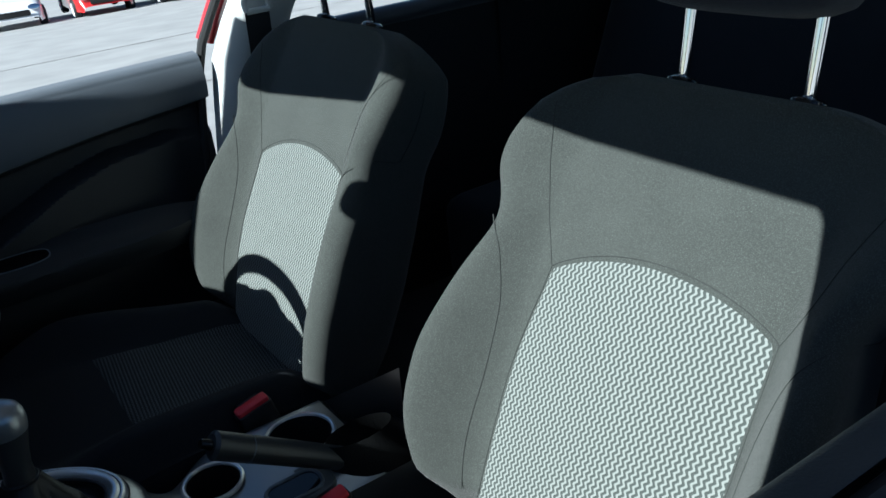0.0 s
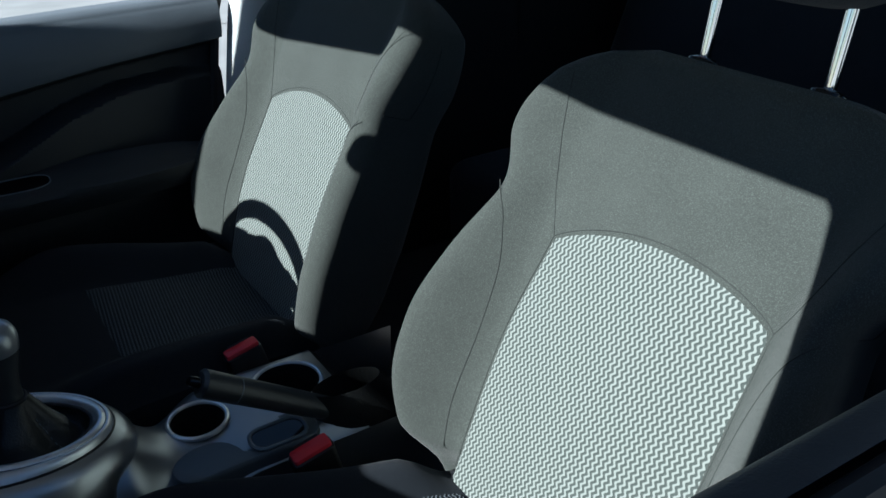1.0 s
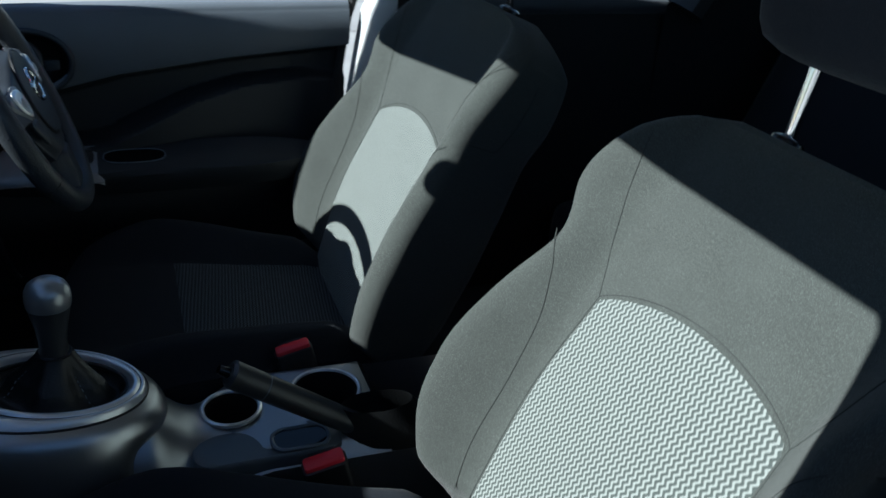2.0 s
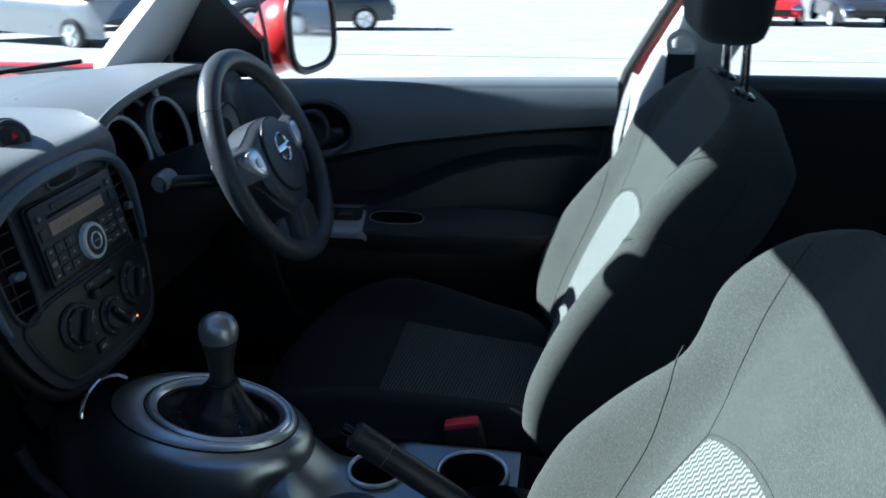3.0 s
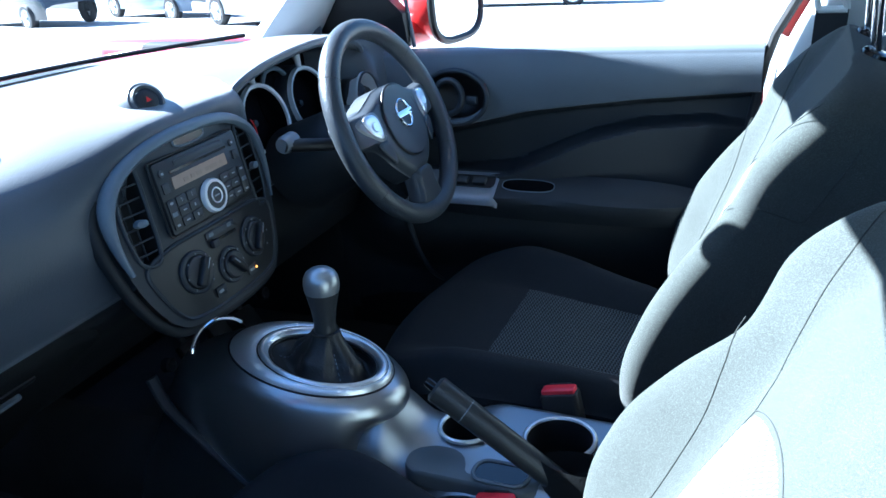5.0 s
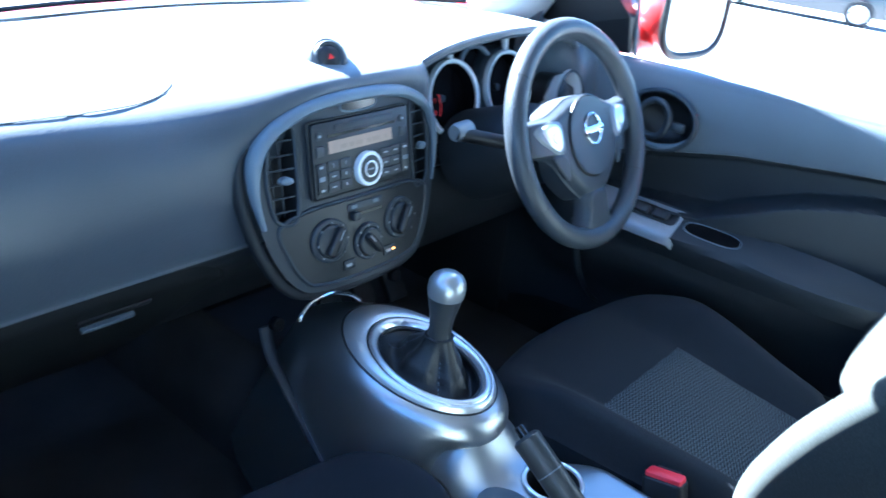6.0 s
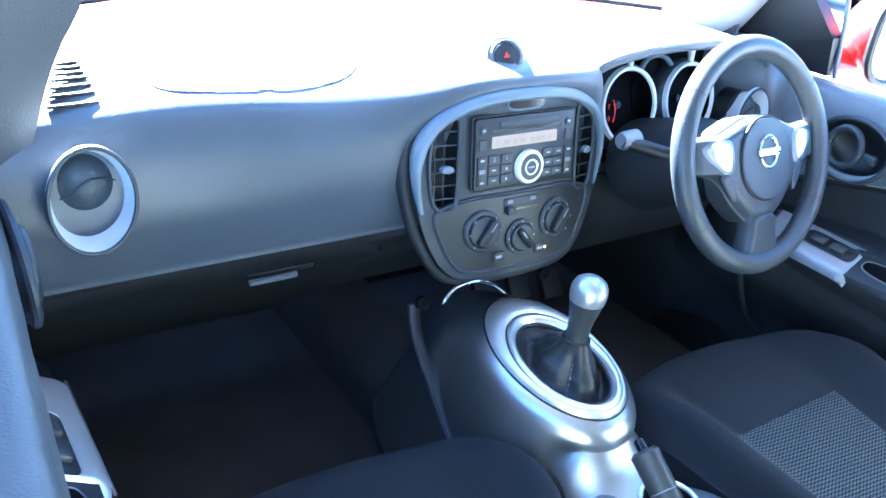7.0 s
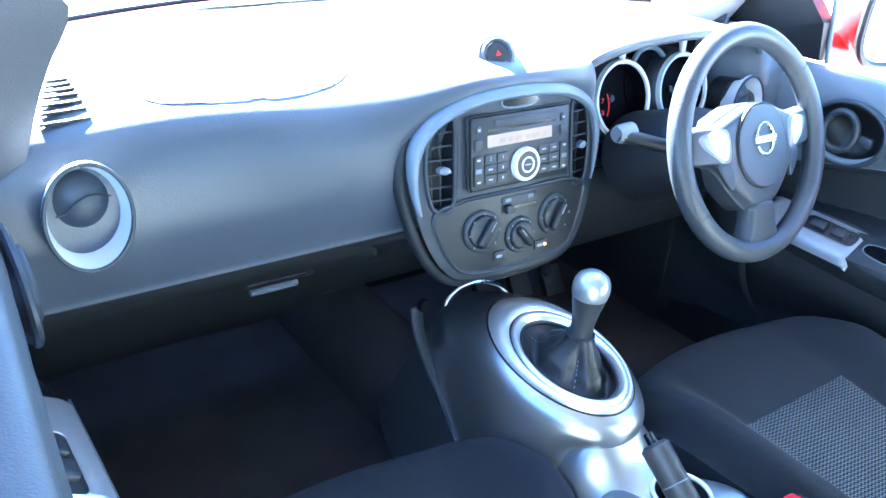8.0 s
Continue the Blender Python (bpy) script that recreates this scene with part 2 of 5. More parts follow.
def prism(outline, h0, h1, m, bevel=0.0, bm=None):
    """An outline of (u, v) raised from h0 to h1 along the local z of m, with a bevelled top edge."""
    bm = bm or bmesh.new()
    k = len(outline)
    c = [sum(p[0] for p in outline) / k, sum(p[1] for p in outline) / k]

    def ring(h, inset):
        out = []
        for p in outline:
            d = Vector((p[0] - c[0], p[1] - c[1]))
            q = d * max(0.0, 1 - inset / max(d.length, 1e-6))
            out.append(bm.verts.new(m @ Vector((c[0] + q.x, c[1] + q.y, h))))
        return out
    rings = [ring(h0, 0), ring(h1 - bevel, 0)]
    if bevel:
        rings += [ring(h1 - bevel * 0.3, bevel * 0.3), ring(h1, bevel)]
    for a, b in zip(rings, rings[1:]):
        for j in range(k):
            bm.faces.new([a[j], a[(j + 1) % k], b[(j + 1) % k], b[j]])
    bm.faces.new(rings[-1])
    bm.faces.new(rings[0][::-1])
    return bm


def rrect(w, h, r, cx=0.0, cy=0.0, n=5):
    """Rounded rectangle outline."""
    out = []
    for sx, sy, a0 in ((1, 1, 0), (-1, 1, 90), (-1, -1, 180), (1, -1, 270)):
        for i in range(n):
            a = radians(a0 + 90 * i / (n - 1))
            out.append((cx + sx * (w / 2 - r) + r * math.cos(a), cy + sy * (h / 2 - r) + r * math.sin(a)))
    return out


def ellipse(a, b, n=32, cx=0.0, cy=0.0, p=2.0):
    out = []
    for i in range(n):
        t = 2 * math.pi * i / n
        c, s = math.cos(t), math.sin(t)
        out.append((cx + a * math.copysign(abs(c) ** (2 / p), c), cy + b * math.copysign(abs(s) ** (2 / p), s)))
    return out


def frame_of(origin, right, out):
    """A pose whose x is right, z is out of the surface."""
    z = Vector(out).normalized()
    x = (Vector(right) - z * Vector(right).dot(z)).normalized()
    y = z.cross(x)
    m = Matrix((x, y, z)).transposed().to_4x4()
    m.translation = origin
    return m


def disc(outline, h, m, rings=8, bend=0.0, bm=None):
    """A plate over an outline, bent back towards its sides by bend * x * x."""
    k = len(outline)
    c = (sum(p[0] for p in outline) / k, sum(p[1] for p in outline) / k)

    def f(i, r):
        p = outline[i % k]
        x, y = c[0] + (p[0] - c[0]) * r, c[1] + (p[1] - c[1]) * r
        return m @ Vector((x, y, h - bend * x * x))
    return grid(f, list(range(k)), [0.001] + [(j + 1) / rings for j in range(rings)], wrap_u=True, bm=bm)


def bow(bm, k=0.72):
    """Bend a piece of the fascia back towards its sides."""
    for v in bm.verts:
        v.co.y += k * v.co.x * v.co.x
    return bm


def rbox(size, m, r=0.004, seg=2, bm=None):
    b2 = bmesh.new()
    bmesh.ops.create_cube(b2, size=1)
    bmesh.ops.scale(b2, vec=size, verts=b2.verts)
    bmesh.ops.bevel(b2, geom=b2.edges[:], offset=r, segments=seg, affect="EDGES", profile=0.5)
    bmesh.ops.transform(b2, matrix=m, verts=b2.verts)
    if bm is None:
        return b2
    me = bpy.data.meshes.new("tmp")
    b2.to_mesh(me)
    b2.free()
    bm.from_mesh(me)
    bpy.data.meshes.remove(me)
    return bm


def T(x, y, z):
    return Matrix.Translation((x, y, z))


# ================= setting: forecourt =================
def ground_z(x, y):
    return -0.075 * x if x > 0 else -0.02 * x


M_TARMAC = mat("pale_worn_tarmac", (0.35, 0.345, 0.34), 0.9, var=0.10, var_scale=1.3, grain=0.6, grain_scale=60)
xs = sorted(set([-120, -60, -30, -12, -6, -3] + [i * 2.0 for i in range(0, 24)] + [60, 90, 150, 300, 900]))
ys = [-900, -300, -100, -50, -30, -20, -12, -6, 0, 6, 12, 20, 30, 50, 100, 300, 900]
ground = part("ground", grid(lambda x, y: (x, y, ground_z(min(x, 60), y)), xs, ys), M_TARMAC, label="pale sunlit worn tarmac forecourt")
tagged(ground, "pale sunlit worn tarmac forecourt", "ground", kind="structure")

M_LINE = mat("worn_line_paint", (0.22, 0.21, 0.20), 0.9, var=0.2, var_scale=6)
for k, (x0, dx) in enumerate(((7.5, 0.06), (13.5, 0.05))):
    seam = part("ground_seam", grid(lambda x, y: (x, y, ground_z(x, y) + 0.004), [x0, x0 + dx], span(-30, 30, 30)), M_LINE)
    tagged(seam, "dark joint line across pale tarmac", "joint", kind="structure")


# ================= setting: parked cars =================
def parked_car(colour_mat, at, turn, length=4.2, height=1.5, label="", group="parked cars on the forecourt"):
    car = thing("parked_car", (0, 0, 0), label, "car", group)
    w, h, n = 0.86, height, 28
    half = length / 2

    def top(y):
        return line_table([(-half, 0.62), (-half + 0.1, 0.95 * h / 1.5), (-half + 0.55, h * 0.93), (-half + 1.2, h), (0.1, h), (0.55, h * 0.95), (half - 1.15, h * 0.66), (half - 0.25, h * 0.54), (half, 0.42)], y)

    def body(u, v):
        y = -half + length * u
        zt = min(top(y), h * 0.64)
        a = v * math.pi
        endk = 1 - 0.22 * (abs(2 * u - 1)) ** 6
        return (-w * endk * math.copysign(abs(math.cos(a)) ** 0.35, math.cos(a)), y, 0.28 + (zt - 0.28) * math.sin(a) ** 0.35)
    part("body", grid(body, span(0, 1, n), span(0, 1, 15)), colour_mat, car)

    def cabin(u, v):
        y = -half + 0.15 + (length - 1.35) * u
        zt = max(top(y), h * 0.60)
        a = v * math.pi
        return (-(w - 0.05 - 0.14 * (zt - h * 0.6) / (h * 0.4)) * math.copysign(abs(math.cos(a)) ** 0.45, math.cos(a)), y, h * 0.58 + (zt - h * 0.58) * math.sin(a) ** 0.4)
    part("glasshouse", grid(cabin, span(0, 1, n), span(0, 1, 13)), M_BLACKGLOSS, car)
    part("roof", grid(lambda u, v: ((w - 0.24) * (2 * v - 1), -half + 0.55 + (length - 2.3) * u, h + 0.01 - 0.05 * (2 * v - 1) ** 2 - 0.05 * (2 * u - 1) ** 2), span(0, 1, 9), span(0, 1, 9)), colour_mat, car)
    for s in (-1, 1):
        for y in (-half + 0.75, half - 0.8):
            wheel = part("wheel", lathe([(0.30, -0.10), (0.33, -0.06), (0.33, 0.06), (0.30, 0.10), (0.21, 0.10)], frame_of((s * (w - 0.08), y, 0.33), (0, 1, 0), (s, 0, 0)), 28), M_RUBBER, car)
            part("rim", lathe([(0.215, 0.10), (0.20, 0.085), (0.06, 0.07), (0, 0.075)], frame_of((s * (w - 0.08), y, 0.33), (0, 1, 0), (s, 0, 0)), 28), M_SILVER, wheel)
            for a in range(5):
                q = radians(72 * a)
                tip = Vector((s * (w + 0.02), y + 0.2 * math.cos(q), 0.33 + 0.2 * math.sin(q)))
                part("spoke", tube([(s * (w + 0.025), y, 0.33), tip], 0.028, 6), M_SILVERPALE, wheel)
        part("headlight", prism(ellipse(0.17, 0.08, 16), 0, 0.03, frame_of((s * 0.58, half - 0.12, 0.68), (1, 0, 0), (0, 1, 0.35)), 0.01), M_CHROME, car)
    part("windscreen", grid(lambda u, v: ((w - 0.2 - 0.04 * u) * (2 * v - 1), half - 1.08 - 0.62 * u, h * 0.665 + 0.013 + (h * 0.29) * u), span(0, 1, 4), span(0, 1, 6)), M_BLACKGLOSS, car)
    part("grille", prism(rrect(0.9, 0.16, 0.05), 0, 0.03, frame_of((0, half - 0.03, 0.55), (1, 0, 0), (0, 1, 0)), 0.01), M_BLACK, car)
    car.matrix_world = pose(at[0], at[1], ground_z(*at), 0, 0, turn)
    return car


M_P_SILVER = mat("silver_car_paint", (0.20, 0.22, 0.24), 0.3, metal=0.4, coat=1.0, var=0.03)
M_P_WHITE = mat("white_car_paint", (0.75, 0.76, 0.77), 0.3, coat=1.0, var=0.02)
M_P_BLUE = mat("blue_grey_car_paint", (0.13, 0.17, 0.23), 0.3, metal=0.3, coat=1.0, var=0.03)
M_P_BLACK = mat("dark_car_paint", (0.03, 0.032, 0.036), 0.25, coat=1.0, var=0.02)
M_P_ORANGE = mat("orange_car_paint", (0.55, 0.2, 0.09), 0.3, coat=1.0, var=0.02)
parked_car(M_P_SILVER, (15.5, 9.9), -23, 4.6, 1.66, "silver grey hatchback parked at an angle on tarmac")
parked_car(M_P_BLUE, (19.2, 16.3), -18, 4.5, 1.7, "blue grey car parked beyond a silver one")
parked_car(M_P_BLACK, (16.3, 18.4), -18, 4.5, 1.7, "dark car parked in the shade of its neighbour")
parked_car(M_RED, (20.4, 12.2), 60, 3.9, 1.5, "small red hatchback parked among other cars")
parked_car(M_P_BLACK, (21.6, 6.4), 10, 4.5, 1.6, "dark car standing alone across the forecourt")
for k, (m, lab) in enumerate(((M_P_WHITE, "white car parked nose out in a row"), (M_RED, "red car parked nose out in a row"), (M_P_BLACK, "black car parked nose out in a row"))):
    parked_car(m, (28 - 0.25 * k, -4.2 - 2.45 * k), 84 + (k % 3) * 2, 4.1, 1.5, lab)
for k, (m, lab) in enumerate(((M_P_BLUE, "blue grey car parked in a side row"), (M_P_WHITE, "white car parked in a side row"), (M_P_ORANGE, "orange car parked in a side row"), (M_P_WHITE, "white car parked in a side row"), (M_P_BLUE, "blue grey car parked in a side row"))):
    parked_car(m, (26.4 - 2.35 * k, -12.7 + 0.12 * k), 4 - 3 * (k % 2), 4.1, 1.5, lab)


# ================= the car's shell =================
car_body = thing("car_body", (0, -0.5, 0.2), "red compact car body seen from inside through its open passenger window", "car body", kind="structure")
WS = lambda x: 0.553 - 0.52 * x * x       # foot of the windscreen
part("floor_pan", rbox((1.5, 2.9, 0.06), T(0, -0.75, 0.27), 0.02), M_CARPET_HAZED, car_body, "dark carpeted floor with veiling haze put into its colour")
part("firewall", rbox((1.46, 0.05, 0.66), T(0, 0.62, 0.62), 0.02), M_BLACK, car_body)
part("tunnel", grid(lambda u, v: (0.085 * math.cos(math.pi * v), 0.6 - 2.1 * u, 0.28 + 0.17 * math.sin(math.pi * v) ** 0.6), span(0, 1, 12), span(0, 1, 13)), M_CARPET_HAZED, car_body)
for s in (-1, 1):
    part("body_sill", rbox((0.16, 3.1, 0.22), T(s * 0.78, -0.85, 0.285), 0.03), M_BLACK, car_body)
    part("kick_panel", rbox((0.05, 0.50, 0.74), T(s * 0.715, 0.42, 0.61), 0.015), M_DASHLOW, car_body)
    part("front_wing", rbox((0.10, 0.60, 0.62), T(s * 0.82, 0.60, 0.66), 0.04, 3), M_RED, car_body)
part("boot_floor", rbox((1.5, 1.2, 0.05), T(0, -1.9, 0.30), 0.02), M_CARPET_HAZED, car_body)
HEAD_Y, HEAD_Z = -0.20, 1.468


def roof_z(y):
    return HEAD_Z + 0.085 * math.sin(min(max((HEAD_Y - y) / 1.9, 0), 1) * math.pi * 0.8)


part("roof", grid(lambda u, v: (0.60 * (2 * v - 1), HEAD_Y + 0.03 * (1 - (2 * v - 1) ** 2) - 2.0 * u, roof_z(HEAD_Y - 2.0 * u) + 0.035 * (1 - (2 * v - 1) ** 2)), span(0, 1, 14), span(0, 1, 15)), M_RED, car_body)
part("headliner", grid(lambda u, v: (0.59 * (2 * v - 1), HEAD_Y - 0.005 + 0.03 * (1 - (2 * v - 1) ** 2) - 1.98 * u, roof_z(HEAD_Y - 2.0 * u) - 0.02 + 0.03 * (1 - (2 * v - 1) ** 2)), span(0, 1, 14), span(0, 1, 15)), M_HEADLINER, car_body, "grey cloth headliner")
part("windscreen_header", tube([(x, HEAD_Y + 0.03 * (1 - (x / 0.6) ** 2), HEAD_Z + 0.03 * (1 - (x / 0.6) ** 2)) for x in span(-0.58, 0.58, 13)], 0.028, 10, squash=0.7), M_HEADLINER, car_body)
# windscreen
wsg = part("windscreen", grid(lambda u, v: ((0.66 - 0.1 * u) * (2 * v - 1), (WS(0.66 * (2 * v - 1)) + 0.02) * (1 - u) + (HEAD_Y + 0.06 - 0.03 * (2 * v - 1) ** 2) * u, 0.998 * (1 - u) + (HEAD_Z + 0.03) * u), span(0, 1, 8), span(0, 1, 17)), M_GLASS, car_body, "clear windscreen")
wsg.visible_shadow = False
part("cowl_strip", tube([(x, WS(x) + 0.012, 1.003) for x in span(-0.66, 0.66, 21)], 0.008, 8, squash=0.6), M_RUBBER, car_body, "black rubber strip at the windscreen's foot")
part("bonnet", grid(lambda u, v: ((0.70 + 0.02 * u) * (2 * v - 1), WS(0.6 * (2 * v - 1)) + 0.05 + 0.80 * u, 0.946 + 0.024 * math.sin(math.pi * min(u * 1.6, 1.0)) - 0.15 * u * u + 0.012 * abs(2 * v - 1) ** 2), span(0, 1, 10), span(0, 1, 17)), M_RED, car_body, "red bonnet")
for s in (-1, 1):
    # A pillar, roof rail, B and C pillars
    a0, a1 = Vector((0.648 if s > 0 else -0.678, 0.235, 0.985)), Vector((0.600 if s > 0 else -0.568, HEAD_Y - 0.03, HEAD_Z))
    pil = [a0.lerp(a1, t) + Vector((0.012 if s > 0 else -0.042, 0, 0.02)) * math.sin(math.pi * t) for t in span(0, 1, 16)]
    # one trim in two tones: sun painted on the right pillar, shade on the left
    part("windscreen_pillar", tube(pil, lambda t: 0.058 - 0.012 * t + 0.026 * smooth(0.38, 0.0, t) if s > 0 else 0.048 - 0.010 * t + 0.050 * smooth(0.16, 0.0, t), 12, squash=0.62), M_PILLAR_LIT if s > 0 else M_PASS_SHADED, car_body, "windscreen pillar trim with sunlight put into its pale colour" if s > 0 else "windscreen pillar trim with shade put into its dark colour")
    # rounded upper corner of the windscreen opening
    ca, cb, cc = Vector((s * 0.46, HEAD_Y + 0.012, HEAD_Z + 0.004)), a1.lerp(a0, 0.26), a1 + Vector((0, 0.012, 0))
    arc = [ca * (1 - t) ** 2 + cc * 2 * t * (1 - t) + cb * t * t for t in span(0, 1, 12)]
    gus = grid(lambda i, v: cc.lerp(arc[i], v) + Vector((s * 0.012, 0, 0.008)) * (1 - v), list(range(12)), [0.0, 0.5, 1.0])
    grid(lambda i, v: cc.lerp(arc[i], v) + Vector((s * 0.012, -0.012, -0.004)) * (1 - v), list(range(12)), [0.0, 0.5, 1.0], bm=gus)
    part("screen_corner", gus, M_HEADLINER, car_body, "rounded grey corner of the windscreen opening")
    # passenger-side outer pillar stands further out, unseen, to shade the door pad
    out = [Vector((p.x + 0.035, p.y + 0.02, p.z)) if s > 0 else Vector((-0.712 + 0.02 * (p.z - 1.0), p.y + 0.02, p.z)) for p in pil]
    part("outer_pillar", tube(out, 0.024 if s > 0 else 0.034, 10, squash=0.9), M_RED, car_body)
    part("roof_rail", tube(spline([(s * 0.60, HEAD_Y - 0.03, HEAD_Z), (s * 0.615, -0.8, HEAD_Z + 0.04), (s * 0.60, -1.5, HEAD_Z), (s * 0.55, -2.1, 1.30)], 5), 0.045, 10), M_HEADLINER, car_body)

    def pillar_front(z, s=s):
        return (-0.07 if s < 0 else 0.0) - (0.715 + 0.16 * (z - 0.80) if z < 0.97 else 0.742 + 0.50 * (z - 0.97))

    def bpil(u, v, s=s):
        z = 0.36 + (HEAD_Z - 0.34) * u
        wid = 0.16 - 0.02 * u
        a = math.pi * v
        return (s * (0.735 - 0.13 * smooth(0.9, 1.45, z) - 0.055 * math.sin(a) ** 0.7), pillar_front(z) - 0.022 - wid * (0.5 - 0.5 * math.cos(a)), z)
    bp = part("centre_pillar", grid(bpil, span(0, 1, 18), span(0, 1, 11)), M_TRIM, car_body, "light grey centre pillar trim")
    edge = [(s * 0.745 - s * 0.12 * smooth(0.9, 1.45, z), pillar_front(z), z) for z in span(0.4, 1.43, 22)]
    if s > 0:
        part("door_seal", tube(edge, 0.009, 8), M_RUBBER, bp)
        part("door_jamb", tube([(x + s * 0.022, y - 0.014, z) for x, y, z in edge if z > 0.94], 0.018, 8), M_RED, bp, "red painted door jamb")
    part("rear_pillar", tube(spline([(s * 0.70, -1.50, 0.96), (s * 0.68, -1.62, 1.15), (s * 0.60, -1.85, 1.40)], 6), 0.10, 10, squash=0.45), M_DASHLOW, car_body)
    part("rear_wing", grid(lambda u, v, s=s: (s * (0.80 + 0.03 * math.sin(math.pi * v) - 0.03 * u * u), -1.50 - 0.90 * u, 0.62 + 0.36 * v), span(0, 1, 8), span(0, 1, 8)), M_RED, car_body, "red painted rear wing")
    part("rear_quarter", grid(lambda u, v, s=s: (s * (0.70 - 0.02 * v), -1.45 - 0.95 * u, 0.35 + (0.63 + 0.25 * u) * v), span(0, 1, 5), span(0, 1, 5)), M_DASHLOW, car_body)
part("tailgate_skin", grid(lambda u, v: (0.79 * (2 * v - 1), -2.44 + 0.06 * u + 0.05 * (2 * v - 1) ** 4, 0.30 + 0.72 * u), span(0, 1, 8), span(0, 1, 17)), M_RED, car_body, "red painted tailgate")
part("tailgate", grid(lambda u, v: (0.68 * (2 * v - 1), -2.35 + 0.05 * u, 0.3 + 0.75 * u), span(0, 1, 5), span(0, 1, 5)), M_DASHLOW, car_body)
# closed tail and the wheels it stands on
part("rear_window", grid(lambda u, v: ((0.58 - 0.08 * u) * (2 * v - 1), -2.30 + 0.14 * u, 1.05 + (roof_z(-2.2) - 1.06) * u), span(0, 1, 4), span(0, 1, 7)), M_BLACKGLOSS, car_body, "dark rear window")
for s in (-1, 1):
    for y in (1.02, -1.62):
        hubm = frame_of((s * 0.74, y, 0.31 + ground_z(s * 0.74, y)), (0, 1, 0), (s, 0, 0))
        tyre = part("tyre", lathe([(0.0, -0.09), (0.28, -0.09), (0.315, -0.06), (0.32, 0.0), (0.315, 0.06), (0.28, 0.09), (0.21, 0.09)], hubm, 32), M_RUBBER, car_body)
        part("wheel_rim", lathe([(0.21, 0.088), (0.19, 0.06), (0.05, 0.07), (0, 0.072)], hubm, 24), M_SILVER, tyre)
part("nose", rbox((1.56, 0.5, 0.46), T(0, 1.18, 0.55), 0.10, 4), M_RED, car_body)
part("wiring_cable", tube(spline([(0.585, -0.055, 0.66), (0.600, -0.058, 0.60), (0.630, -0.062, 0.53), (0.680, -0.066, 0.465), (0.727, -0.069, 0.428)], 6), lambda t: 0.008 - 0.004 * t, 8), M_STACK, car_body, "grey cable in the driver footwell")
part("parcel_shelf", rbox((1.2, 0.5, 0.02), T(0, -2.05, 1.0), 0.006), M_BLACK, car_body)


# ================= doors =================
def door(side):
    s = side
    rear_d = thing("rear_door", (s * 0.72, -1.2, 0.35), "dark rear door panel behind the front seats", "car door")
    part("door_card", grid(lambda u, v: (s * (0.705 - 0.02 * math.sin(math.pi * v)), -0.80 - 0.70 * u, 0.33 + 0.645 * v), span(0, 1, 8), span(0, 1, 10)), M_DASHLOW, rear_d)
    part("sill_trim", tube([(s * 0.715, y, 0.968) for y in span(-0.80, -1.50, 8)], 0.022, 10), M_DASH, rear_d)
    part("rear_outer_skin", grid(lambda u, v: (s * (0.80 + 0.03 * math.sin(math.pi * v)), -0.80 - 0.70 * u, 0.30 + 0.66 * v), span(0, 1, 4), span(0, 1, 8)), M_RED, rear_d)
    part("rear_window_frame", tube([(s * 0.71, -1.49, 0.97), (s * 0.66, -1.53, 1.2), (s * 0.62, -1.50, 1.40)], 0.03, 8), M_BLACK, rear_d)

    kind = "driver_door" if s > 0 else "passenger_door"
    d = thing(kind, (s * 0.72, -0.3, 0.33), "closed dark plastic front door with oval handle cup and silver switch panel" if s > 0 else "closed front door with its window wound down, sunlit sill", "car door")
    split = [(-0.80, 0.890), (-0.72, 0.883), (-0.51, 0.865), (-0.294, 0.838), (-0.127, 0.800), (0.02, 0.765), (0.25, 0.71)]
    arm = [(-0.80, 0.82), (-0.69, 0.824), (-0.645, 0.832), (-0.519, 0.822), (-0.417, 0.796), (-0.264, 0.728), (-0.15, 0.715), (0.02, 0.70), (0.25, 0.66)]
    y0, y1 = 0.20, -0.735
    inner = [(-0.75, 0.722), (-0.45, 0.712), (-0.25, 0.697), (0.0, 0.672), (0.2, 0.650)]

    if s < 0:
        inner = [(a, b - 0.005) for a, b in inner]

    def card(u, v):
        y = y0 + (y1 - y0) * u
        z = 0.34 + 0.615 * v
        zs, za = line_table(split, y), line_table(arm, y)
        x = line_table(inner, y) + 0.004 - 0.010 * math.sin(math.pi * min(max((z - zs) / (0.97 - zs), 0), 1))
        x += 0.040 * smooth(zs + 0.006, zs - 0.016, z)
        swell = smooth(za + 0.004, za - 0.013, z) * smooth(0.45, 0.60, z)
        reach = smooth(-0.80, -0.62, y) * (0.55 + 0.45 * smooth(-0.62, -0.30, y))
        x -= 0.080 * swell * reach * smooth(0.2, 0.0, y)
        x += 0.03 * smooth(0.93, 0.955, z)
        return (s * x, y, z)
    us, vs = span(0, 1, 110), span(0, 1, 170)
    def cup_hole(bm):
        gone = [f for f in bm.faces if ((f.calc_center_median().y + 0.148) / 0.068) ** 2 + ((f.calc_center_median().z - 0.874) / 0.052) ** 2 < 1]
        bmesh.ops.delete(bm, geom=gone, context="FACES")
        return bm
    # door plastics differ by side to carry that side's light in their colour
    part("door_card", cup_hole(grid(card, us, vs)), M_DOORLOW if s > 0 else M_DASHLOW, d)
    # upper pad, laid just proud of the card

    def pad(u, v):
        y = y0 + (y1 - y0) * u
        zs = line_table(split, y)
        ztop = 0.963 + 0.012 * u
        if v <= 0.8:
            k = v / 0.8
            z = zs + (ztop - 0.016 - zs) * k
            x = line_table(inner, y) - 0.010 * math.sin(math.pi * k) ** 0.7
            if k < 0.06:
                x += 0.02 * (1 - k / 0.06) ** 2
        else:
            k = (v - 0.8) / 0.2
